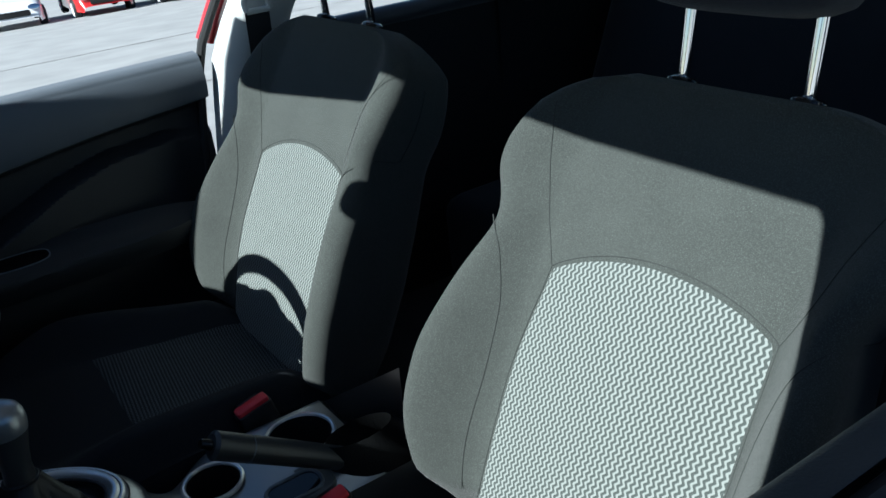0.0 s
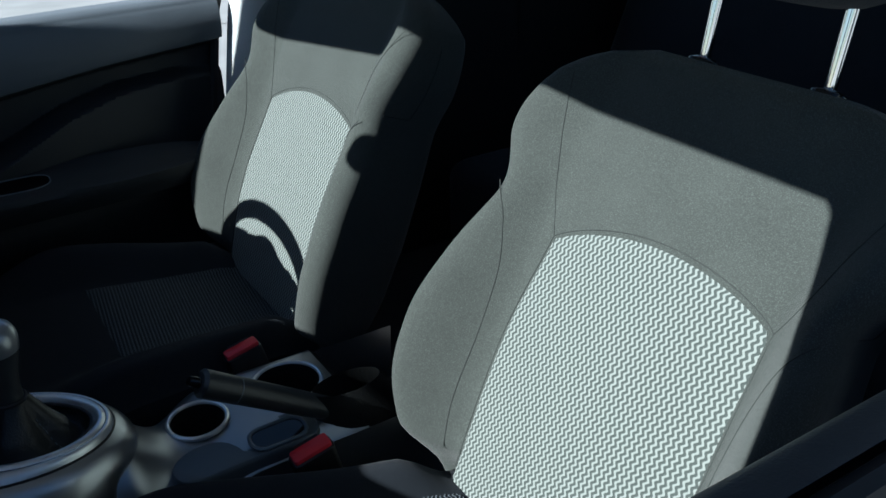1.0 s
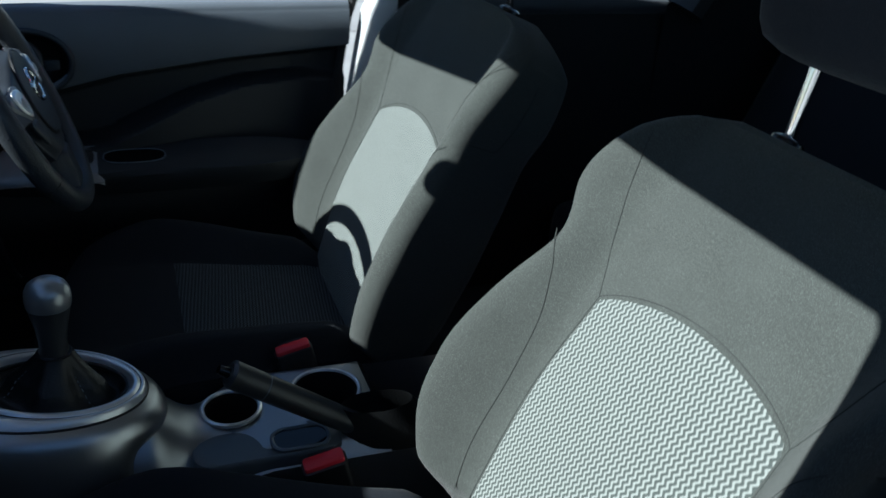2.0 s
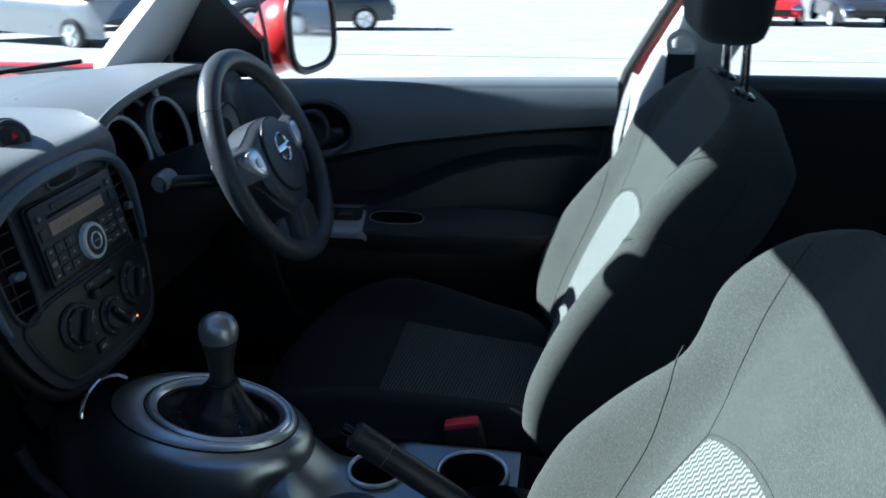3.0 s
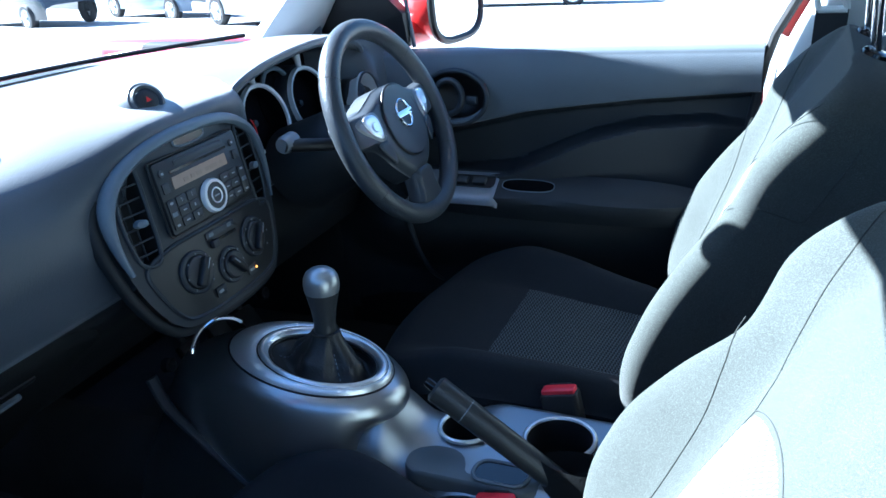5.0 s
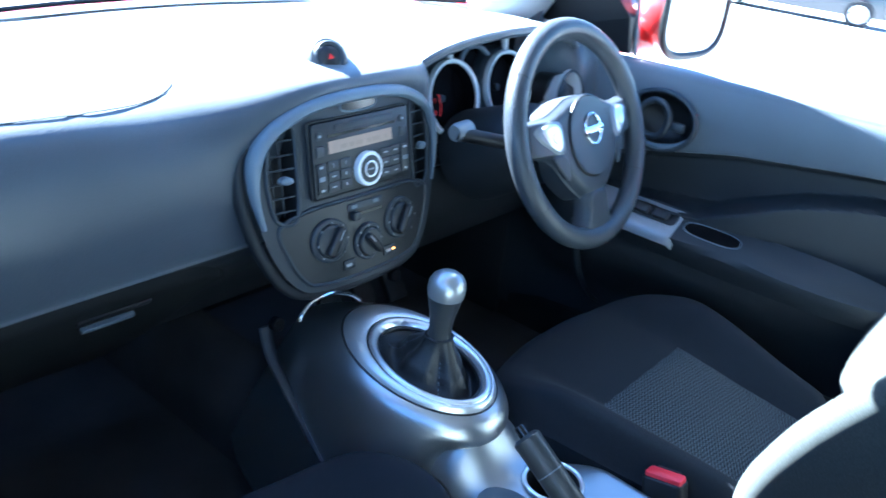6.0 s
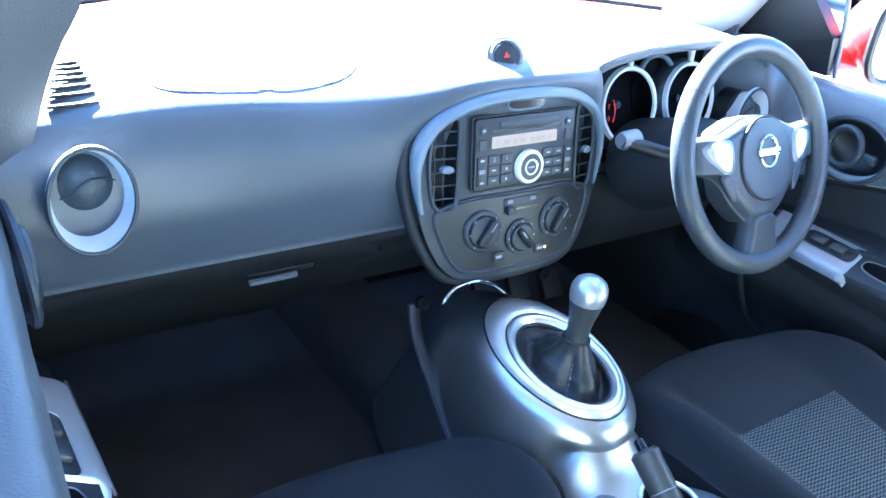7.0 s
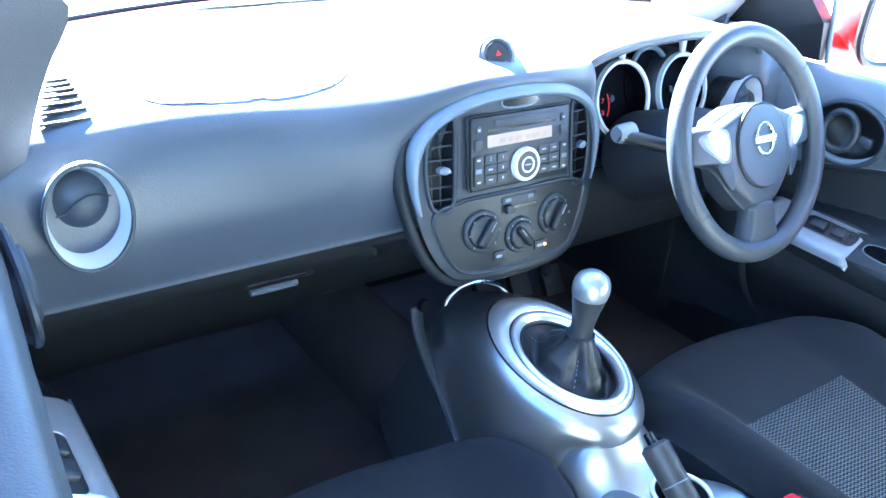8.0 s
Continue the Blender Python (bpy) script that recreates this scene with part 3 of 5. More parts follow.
            z = ztop - 0.016 + 0.016 * math.sin(math.pi / 2 * k)
            x = line_table(inner, y) + 0.020 * (1 - math.cos(math.pi / 2 * min(k * 1.2, 1))) + 0.035 * max(k - 0.6, 0)
        return (s * x, y, z)
    part("upper_pad", cup_hole(grid(pad, span(0, 1, 110), span(0, 1, 50))), M_DOORPAD if s > 0 else M_PASS_SHADED, d, "grained grey upper door pad, its side's light put into the colour")
    part("window_seal", tube([(s * (line_table(inner, y0 + (y1 - y0) * t) + 0.044), y0 + (y1 - y0) * t, 0.950 + 0.010 * t) for t in span(0, 1, 12)], 0.011, 8), M_RUBBER, d, "black rubber window seal")
    part("outer_skin", grid(lambda u, v: (s * (0.765 + 0.075 * smooth(1, 0.8, v) + 0.02 * math.sin(math.pi * v)), 0.35 + (y1 - 0.35) * u, 0.30 + (0.642 + 0.012 * u) * v), span(0, 1, 10), span(0, 1, 14)), M_RED, d, "red painted outer door skin")
    # unseen frame added on this side to keep sun off the pad
    if s < 0:
        part("window_frame", tube(spline([(-0.775, 0.16, 1.02), (-0.772, 0.02, 1.20), (-0.765, -0.20, 1.43), (-0.75, -0.55, 1.49), (-0.74, -0.95, 1.49)], 6), 0.032, 10), M_BLACK, d, "black window frame, out of view, added to shade the door pad")
    # handle cup
    hm = frame_of((0.674, -0.148, 0.874) if s > 0 else (-0.667, -0.075, 0.885), (0, -s, 0), (-s, 0, 0.08))
    cup = part("handle_cup", lathe([(1.0, 0.004), (0.93, 0.007), (0.86, 0.0), (0.80, -0.02), (0.55, -0.035), (0, -0.04)], hm @ Matrix.Diagonal((0.072, 0.056, 1, 1)), 40), M_BLACK, d, "oval black handle cup")
    part("cup_bezel", tube([hm @ Vector((0.071 * math.cos(a), 0.055 * math.sin(a), 0.006)) for a in span(0, 2 * math.pi, 41)[:-1]], 0.005, 8, closed=True), M_STACK, cup)
    ring = [hm @ Vector((-0.010 + 0.030 * math.cos(a), 0.002 + 0.034 * math.sin(a), 0.012)) for a in span(0, 2 * math.pi, 33)[:-1]]
    part("pull_ring", tube(ring, 0.0065, 10, closed=True), M_STACK, cup, "satin grey pull ring")
    part("cup_lip", tube([hm @ Vector((0.066 * math.cos(a), 0.050 * math.sin(a), 0.004)) for a in span(radians(205), radians(335), 22)], lambda t: 0.002 + 0.006 * math.sin(math.pi * t), 8), M_STACKRIM, cup)
    part("lock_tab", rbox((0.026, 0.018, 0.012), hm @ T(0.038, -0.004, 0.006), 0.004), M_STACK, cup)
    # armrest with flush switch panel and grab pocket
    pm = frame_of((0.648 if s > 0 else -0.664, -0.150 if s > 0 else -0.110, 0.698 if s > 0 else 0.716), (0, -1, 0), (-s * 0.50, 0, 0.85))
    ar = part("armrest", prism(ellipse(0.335, 0.046, 72, 0.190, 0.0, 2.6), -0.05, 0.0015, pm, 0.024), M_DOORLOW if s > 0 else M_DASHLOW, d, "dark moulded armrest")
    side_y = -1 if s > 0 else 1
    sp = part("switch_panel", grid(lambda a, b: pm @ Vector((a, side_y * b, 0.0038 - 12 * max(0.0, b - 0.030) ** 2 - 0.009 * smooth(0.088, 0.101, abs(a)))), span(-0.101, 0.101, 33), span(-0.030, 0.053, 25)), M_PANEL if s > 0 else M_SILVER, ar, "satin silver switch panel curling over the armrest")
    part("panel_edge", tube([pm @ Vector((a, side_y * 0.053, 0.0036 - 12 * 0.023 ** 2)) for a in span(-0.10, 0.10, 12)], 0.0016, 6), M_PANEL, sp)
    part("switch_well", prism(rrect(0.104, 0.034, 0.012, 0.034, 0.004), 0.0025, 0.0042, pm, 0.0006), M_BLACK, sp)
    part("well_lip", tube([pm @ Vector((*q, 0.0042)) for q in rrect(0.106, 0.036, 0.012, 0.034, 0.004)], 0.0010, 6, closed=True), M_PANEL if s > 0 else M_SILVER, sp)
    for k in range(2):
        part("window_switch", rbox((0.030, 0.020, 0.012), pm @ T(0.012 + 0.040 * k, 0.004, 0.006), 0.004), M_BUTTON, sp)
    pk = pm @ T(0.157, 0.002, 0)
    pp = part("pull_pocket", prism(ellipse(0.054, 0.015, 28, p=2.8), -0.004, 0.0028, pk, 0.0006), M_VOID, ar, "black grab pocket in the armrest")
    part("pocket_lip", tube([pk @ Vector((*q, 0.0022)) for q in ellipse(0.055, 0.016, 32, p=2.8)], 0.0013, 6, closed=True), M_STACKRIM, pp)
    # quarter panel and mirror mount at the front of the window
    tri = [(s * 0.700, 0.215, 0.962), (s * 0.72, -0.030, 0.968), (s * 0.690, -0.035, 1.04), (s * 0.655, 0.06, 1.16)]
    qb = bmesh.new()
    inn = [qb.verts.new(p) for p in tri]
    ou = [qb.verts.new((p[0] + s * 0.035, p[1], p[2])) for p in tri]
    qb.faces.new(inn), qb.faces.new(ou[::-1])
    for i in range(4):
        qb.faces.new([inn[i], inn[(i + 1) % 4], ou[(i + 1) % 4], ou[i]])
    if s < 0:
        sail = [(0.93, -0.632), (0.99, -0.616), (1.02, -0.609), (1.05, -0.600), (1.08, -0.588), (1.105, -0.574), (1.13, -0.570), (1.16, -0.600), (1.20, -0.650), (1.24, -0.700)]

        def sail_at(u, z):
            """Leaning inner face, its free edge rolled forward."""
            xe = line_table(sail, z)
            t = min(u / 0.8, 1.0)
            roll = max(u - 0.8, 0) / 0.2
            return (-0.742 + (xe + 0.742) * t - 0.004 * roll, -0.030 + 0.045 * t + 0.030 * roll - 0.20 * (z - 0.98), z)
        part("sail_panel", grid(sail_at, span(0, 1, 21), span(0.93, 1.24, 20)), M_PASS_SHADED, d, "dark panel at the front of the window opening")
    part("quarter_panel", qb, M_BLACK, d, "black triangular panel behind the mirror")
    part("quarter_seal", tube([(s * 0.735, -0.037, 0.965), (s * 0.712, -0.036, 1.06), (s * 0.688, -0.030, 1.16)], 0.0045, 8), M_STACKRIM, d)
    return d


for side in (1, -1):
    door(side)

# driver's mirror
mir = thing("side_mirror", (0.80, -0.03, 0.95), "red door mirror with black-edged glass", "mirror")
mm = frame_of((0.864, -0.086, 1.046), (1, 0.10, 0), (-0.20, -1, 0.02))
part("mirror_shell", lathe([(1.05, 0.0), (1.10, -0.02), (1.0, -0.06), (0.7, -0.10), (0, -0.12)], mm @ Matrix.Diagonal((0.098, 0.084, 1, 1)), 32), M_RED, mir)
part("mirror_rim", tube([mm @ Vector((*q, 0.0)) for q in ellipse(0.098, 0.084, 36, p=3.2)], 0.009, 8, closed=True), M_BLACK, mir)
part("mirror_glass", prism(ellipse(0.097, 0.083, 36, p=3.2), -0.004, 0.002, mm), M_MIRROR, mir)
part("mirror_arm", tube(spline([(0.785, 0.02, 0.985), (0.82, 0.0, 0.985), (0.87, -0.035, 0.995)], 4), 0.042, 14, squash=0.8), M_RED, mir)

# interior mirror under the header, whose shadow falls on a seat
rv = thing("rear_view_mirror", (0, -0.17, 1.40), "black interior mirror under the windscreen header", "mirror")
rm = frame_of((0.0, -0.13, 1.285), (1, 0.1, 0), (0.05, -1, -0.1))
part("shell", prism(rrect(0.235, 0.062, 0.028), -0.03, 0.0, rm, 0.006), M_BLACK, rv)
part("reflector", prism(rrect(0.225, 0.052, 0.024), 0.0, 0.002, rm), M_MIRROR, rv)
part("stem", tube([(0.0, -0.11, 1.29), (0.0, -0.075, 1.33), (0, -0.085, 1.40), (0, -0.12, 1.46)], 0.011, 8), M_BLACK, rv)
# added out of view: brings the header's shadow lower on the driver's seat
visor = thing("visor_shade_caster", (0.35, -0.2, 1.40), "unseen visor flap added to lower the shadow on the driver's seat", "sun visor")
vm = frame_of((0.355, -0.215, 1.414), (1, 0, -0.13), (0, 0.90, 0.45))
part("shade_flap", prism(rrect(0.44, 0.10, 0.022), -0.006, 0.006, vm, 0.003), M_HEADLINER, visor)
part("shade_pivot", tube([(0.15, -0.235, 1.456), (0.56, -0.235, 1.441)], 0.006, 8), M_HEADLINER, visor)


# ================= seats =================
WID = [(-0.05, 0.12), (-0.03, 0.185), (0.0, 0.218), (0.04, 0.238), (0.10, 0.258), (0.20, 0.264), (0.30, 0.250), (0.375, 0.234), (0.405, 0.230), (0.43, 0.248), (0.47, 0.261), (0.51, 0.262), (0.54, 0.252), (0.565, 0.229), (0.582, 0.195), (0.594, 0.14)]
BOL = [(-0.05, 0.0), (0.0, 0.030), (0.05, 0.058), (0.12, 0.082), (0.22, 0.080), (0.32, 0.057), (0.38, 0.037), (0.40, 0.035), (0.43, 0.046), (0.50, 0.042), (0.55, 0.024), (0.6, 0.0)]


def wid(v):
    """Half width of the backrest at height v, its corners eased."""
    return sum(line_table(WID, v + d) for d in (-0.02, -0.01, 0.0, 0.01, 0.02)) / 5 if v < 0.54 else line_table(WID, v)


def bol(v):
    return sum(line_table(BOL, v + d) for d in (-0.03, -0.015, 0.0, 0.015, 0.03)) / 5


def front_seat(cx, yb, zb, recline, label, cush_y0, cush_y1, head_up, ihw, taper=0.0, shift=0.007, swell=1.0, crown=0.401, broad=0.0, cush_w=1.0):
    """Seat about x = cx; the back pivots at (yb, zb) and leans by recline (rise over run)."""
    seat = thing("front_seat", (cx, (cush_y0 + cush_y1) / 2, 0.30), label, "car seat", "front seats")
    up = Vector((0, -recline, 1)).normalized()
    fw = Vector((0, 1, recline)).normalized()
    org = Vector((cx, yb, zb))

    def half_w(v):
        return wid(v) * (1 - taper * smooth(0.40, 0.54, v))

    def front(u, v):
        """Height of the upholstery over the back's plane, at u across and v up."""
        w = half_w(v)
        k = abs(u) / w
        h = 0.012 * math.sin(math.pi * min(v / 0.5, 1)) - 0.02 * smooth(0.44, 0.6, v)
        h += bol(v) * swell * smooth(0.152, w - 0.018, abs(u))
        return h

    def at(u, v, h):
        if u * cx > 0:
            u *= 1 + broad * math.exp(-((v - 0.13) / 0.12) ** 2)
        return org + Vector((u, 0, 0)) + up * v + fw * h

    # one closed skin: front, rounded edge, straight side, back
    def skin(a, v):
        w = half_w(v)
        r = min(0.030, 0.2 * w)
        th = -0.140 + 0.020 * smooth(0.5, 0.1, v) + 0.045 * smooth(0.53, 0.6, v)
        low = 0.05 * smooth(0.05, 0.0, v)
        if a < 0.60:
            k = -1 + 2 * a / 0.60
            x = math.copysign(w * (1 - (1 - abs(k)) ** 1.4), k)
            h = front(x, v) - low
            e = max(abs(x) - (w - r), 0)
            return at(x, v, h - (r - math.sqrt(max(r * r - e * e, 0))))
        if a < 0.70 or a >= 0.92:
            g = 1 if a < 0.70 else -1
            t = (a - 0.60) / 0.10 if g > 0 else 1 - (a - 0.92) / 0.08
            h0 = front(w, v) - r - low
            return at(g * w * (1 - 0.13 * t), v, h0 + (th + 0.02 - h0) * t)
        k = 1 - 2 * (a - 0.70) / 0.22
        return at(k * w * 0.87, v, th + 0.02 * abs(k) ** 6)
    vs = [-0.05, -0.042, -0.034, -0.024, -0.012] + span(0, 0.52, 60) + [0.53, 0.54, 0.55, 0.56, 0.57, 0.58, 0.588, 0.594]
    bm = grid(skin, span(0, 1, 121)[:-1], vs, wrap_u=True)
    # roll the top over
    top = [v for v in bm.verts if abs((v.co - org).dot(up) - 0.594) < 1e-4]
    cap = bm.faces.new(sorted(top, key=lambda p: math.atan2((p.co - org).dot(fw) + 0.04, p.co.x - cx)))
    bmesh.ops.poke(bm, faces=[cap])
    bottom = [v for v in bm.verts if abs((v.co - org).dot(up) + 0.05) < 1e-4]
    cap = bm.faces.new(sorted(bottom, key=lambda p: math.atan2((p.co - org).dot(fw) + 0.05, p.co.x - cx)))
    bmesh.ops.poke(bm, faces=[cap])
    part("backrest", bm, M_SEAT, seat, "grey flecked cloth backrest with side bolsters", sharp=60)

    # woven insert with an arched head
    def arch(sx):
        return crown - 0.039 + 0.039 * max(1 - sx * sx, 0) ** 0.85 - 0.010 * sx

    def ins(sx, t):
        v = 0.01 + (arch(sx) - 0.01) * t
        hw = ihw + 0.004 * math.sin(math.pi * t)
        u = sx * hw - shift - 0.010 * max(sx, 0) * smooth(0.6, 1.0, t)
        return u, v

    def ins_at(sx, t):
        u, v = ins(sx, t)
        e = min(1 - abs(sx), 1 - t)
        return at(u, v, front(u, v) + 0.0025 - 0.004 * smooth(0.05, 0.0, e))
    sxs = [math.sin(math.pi / 2 * q) for q in span(-1, 1, 31)]
    part("back_insert", grid(ins_at, sxs, span(0, 1, 30), uvf=lambda a, b: ins(a, b)), M_INSERT, seat, "pale zigzag woven insert")
    # seams
    def seam(pts, r=0.0006):
        line = [at(u, v, front(u, v) + 0.0004) for u, v in ((p.x, p.y) for p in spline([(a, b, 0) for a, b in pts], 8))]
        part("seam", tube(line, r, 6), M_SEAM, seat)
    seam([(q.x, q.y) for q in [Vector((*ins(sx, 1.0), 0)) for sx in sxs]][::2])
    for g in (-1, 1):
        e0, e1 = ins(g, 1.0)
        seam([ins(g, t) for t in (1.0, 0.9, 0.8, 0.6, 0.4, 0.2, 0.05)])
        seam([(e0, e1), (e0 + g * 0.022, e1 + 0.042), (e0 + g * 0.040, e1 + 0.095), (e0 + g * 0.060, e1 + 0.150), (e0 + g * 0.074, e1 + 0.190)])
        seam([(g * 0.222, 0.388), (g * 0.205, 0.365), (g * 0.194, 0.340), (g * 0.182, 0.285), (g * 0.178, 0.204), (g * 0.178, 0.104), (g * 0.171, 0.04)])
    for g in (-1, 1):
        # box seam on the shoulder wing's side
        def on_side(t, v, g=g):
            return Vector(skin(0.60 + 0.0999 * t if g > 0 else 0.92 + 0.08 * (1 - t), v)) + Vector((g * 0.0006, 0, 0))
        box = [on_side(t, 0.403) for t in span(0.0, 0.42, 8)] + [on_side(0.45 + 0.04 * math.sin(q * 3), 0.403 + 0.115 * q) for q in span(0.04, 1.0, 12)]
        part("seam", tube(box, 0.0007, 6), M_SEAM, seat)
    # headrest
    pd = (up + Vector((0, 0.42 if cx > 0 else 0.31, 0))).normalized()
    hu = (pd * 0.75 + up * 0.25).normalized()
    hf = Vector((0, hu.z, -hu.y))
    for g in (-1, 1):
        b0 = at(g * 0.078, 0.597, -0.042)
        p = part("headrest_post", tube([b0 - pd * 0.03, b0 + pd * 0.055, b0 + pd * 0.17], 0.0066, 12), M_CHROME, seat, "chrome headrest post")
        part("guide", lathe([(0.008, 0.009), (0.012, 0.009), (0.0165, 0.006), (0.0175, 0.001), (0.015, -0.004)], frame_of(b0 - up * 0.004, (1, 0, 0), up), 20, sx=1.15), M_BLACKGLOSS, p, "black post guide")
    hr = bmesh.new()
    bmesh.ops.create_cube(hr, size=1)
    bmesh.ops.subdivide_edges(hr, edges=hr.edges[:], cuts=7, use_grid_fill=True)
    hb = at(0, 0.597, -0.042) + pd * head_up + fw * 0.010
    for v in hr.verts:
        q = v.co * 2
        r = (abs(q.x) ** 4 + abs(q.y) ** 4 + abs(q.z) ** 4) ** 0.25
        q = q / max(r, 1e-6) * 1.0
        q = q.lerp(v.co * 2, 0.12)
        v.co = hb + Vector((1, 0, 0)) * (q.x * (0.135 + 0.012 * q.z)) + hf * (q.y * 0.052 + 0.012 * q.x * q.x) + hu * (q.z * 0.090)
    part("headrest", hr, M_SEATDARK, seat, "dark cloth headrest", sharp=70)

    # cushion
    L = cush_y1 - cush_y0
    cw = [(a, b * (1 + (cush_w - 1) * smooth(0.40, 0.70, a))) for a, b in ((0.0, 0.185), (0.25, 0.210), (0.45, 0.245), (0.6, 0.262), (0.8, 0.262), (0.9, 0.25), (0.96, 0.225), (1.0, 0.17))]

    def ctop(u, t):
        w = line_table(cw, t)
        k = abs(u) / w
        z = 0.505 + 0.045 * smooth(0.0, 0.65, t) - 0.02 * smooth(0.8, 1.0, t)
        z += 0.048 * smooth(0.48, 0.80, k) * (1 - 0.9 * smooth(0.55, 0.95, t)) * smooth(0.0, 0.15, t)
        return z

    def cush(a, t):
        w = sum(line_table(cw, t + dt) for dt in (-0.08, -0.04, 0, 0.04, 0.08)) / 5
        if a < 0.7:
            k = -1 + 2 * a / 0.7
            kk = math.copysign(1 - (1 - abs(k)) ** 1.3, k)
            e = smooth(0.84, 1.0, abs(kk))
            nose = smooth(0.86, 1.0, t)
            return Vector((cx + kk * w, cush_y0 + L * t - 0.055 * kk * kk * smooth(0.55, 1.0, t), ctop(kk * w, t) - 0.05 * e ** 1.6 - 0.075 * nose ** 2))
        k = 1 - 2 * (a - 0.7) / 0.3
        return Vector((cx + k * w * 0.96, cush_y0 + L * t * 0.985 - 0.055 * k * k * smooth(0.55, 1.0, t), 0.40 + 0.02 * t))
    bm = grid(cush, span(0, 1, 91)[:-1], span(0, 0.84, 26) + [0.87, 0.9, 0.925, 0.95, 0.97, 0.985, 1.0], wrap_u=True)
    bm.verts.ensure_lookup_table()
    last = set(bm.verts[len(bm.verts) // 90 * (q + 1) - 1] for q in range(90))
    for t in (0.0, 1.0):
        y = cush_y0 + L * t
        ends = [v for v in bm.verts if (abs(v.co.y - y) < 1e-5 if not t else v in last)]
        cap = bm.faces.new(sorted(ends, key=lambda p: math.atan2(p.co.z - 0.46, p.co.x - cx)))
        bmesh.ops.poke(bm, faces=[cap])
    part("cushion", bm, M_CUSHION_SHADED, seat, "grey cloth seat cushion with its shade put into the colour", sharp=60)

    def cin(sx, t):
        tt = 0.04 + 0.52 * t
        u = sx * (0.135 + 0.012 * t) - 1.4 * shift
        return Vector((cx + u, cush_y0 + L * tt, ctop(u, tt) + 0.003 - 0.005 * smooth(0.06, 0.0, min(1 - abs(sx), 1 - t))))
    part("cushion_insert", grid(cin, span(-1, 1, 21), span(0, 1, 24), uvf=lambda a, b: (b * 0.3, a * 0.14)), M_CUSH_INSERT_SHADED, seat, "zigzag woven cushion insert, darkened for the shade on it")
    part("seat_base", rbox((0.42, L - 0.08, 0.13), T(cx, (cush_y0 + cush_y1) / 2, 0.35), 0.03), M_BLACK, seat)
    for g in (-1, 1):
        part("seat_rail", rbox((0.04, L, 0.03), T(cx + g * 0.17, (cush_y0 + cush_y1) / 2, 0.305), 0.006), M_BLACK, seat)
    part("recline_cover", rbox((0.03, 0.13, 0.11), T(cx + math.copysign(0.235, cx), cush_y0 + 0.06, 0.46), 0.012), M_BLACK, seat)
    return seat


front_seat(-0.368, -0.640, 0.50, 0.50, "grey cloth passenger seat with pale zigzag insert, half in sun", -0.66, -0.074, 0.166, 0.155, cush_w=1.11)
front_seat(0.365, -0.620, 0.50, 0.405, "grey cloth driver's seat behind the steering wheel, half in sun", -0.66, -0.105, 0.150, 0.156, 0.06, 0.012, 0.76, 0.389, 0.125)

# rear bench in the dark behind
bench = thing("rear_bench", (0, -1.45, 0.30), "dark cloth rear bench behind the front seats", "car seat")
part("bench_cushion", rbox((1.22, 0.50, 0.22), T(0, -1.42, 0.46), 0.05, 4), M_SEATDARK, bench)
part("bench_back", rbox((1.22, 0.16, 0.60), pose(0, -1.75, 0.78, 22, 0, 0), 0.05, 4), M_SEATDARK, bench)
for x in (-0.35, 0.35):
    part("bench_headrest", rbox((0.25, 0.09, 0.12), pose(x, -1.88, 1.09, 15, 0, 0), 0.035, 3), M_SEATDARK, bench)


# ================= belts =================
def belt(s):
    b = thing("seat_belt", (s * 0.57, -0.82, 0.40), "black seat belt hanging from its pillar anchor", "seat belt", "front seat belts")
    dy = 0.0 if s > 0 else -0.10
    am = frame_of((s * 0.640, -0.838 + dy, 1.058), (0, -1, 0), (-s, 0.3, 0))
    an = part("belt_anchor", tube(spline([am @ Vector(p) for p in ((-0.020, -0.014, 0.01), (-0.022, 0.006, 0.012), (-0.004, 0.020, 0.014), (0.018, 0.008, 0.012), (0.024, -0.012, 0.01))], 5), 0.0055, 8), M_TRIM, b, "pale plastic belt anchor")
    part("anchor_bar", tube([am @ Vector((-0.020, -0.014, 0.01)), am @ Vector((0.024, -0.012, 0.01))], 0.006, 8), M_TRIM, an)
    part("webbing", grid(lambda u, v: (s * (0.638 + 0.03 * u), -0.812 + dy - 0.05 * v + 0.02 * u, 1.045 - 0.66 * u), span(0, 1, 12), span(0, 1, 3)), M_BELT, b)
    return b


for s in (1, -1):
    belt(s)


def buckle(x, y, z, side):
    b = thing("belt_buckle", (x, y, z - 0.1), "black belt buckle with red release button beside a seat", "seat belt buckle", "belt buckles")
    m = frame_of((x, y, z - 0.035), (0, 1, 0.05), (side * 0.06, 0.22, 1))
    part("housing", prism(rrect(0.058, 0.030, 0.008), -0.10, 0.028, m, 0.004), M_BLACK, b)
    part("release_button", prism(rrect(0.052, 0.022, 0.004), 0.024, 0.034, m, 0.002), M_BUCKLE, b, "red release button")
    part("slot", prism(rrect(0.034, 0.004, 0.0015, 0.0, -0.0125), 0.027, 0.0345, m), M_BLACK, b)
    part("stalk", tube([m @ Vector((0, 0, -0.10)), m @ Vector((0, 0, -0.17))], 0.012, 8), M_BLACK, b)
    return b


buckle(0.140, -0.513, 0.567, 1)
buckle(-0.122, -0.502, 0.567, -1)


# ================= dashboard =================
dash = thing("dashboard", (0, 0.2, 0.55), "dark grey moulded dashboard with sunlit top", "dashboard")


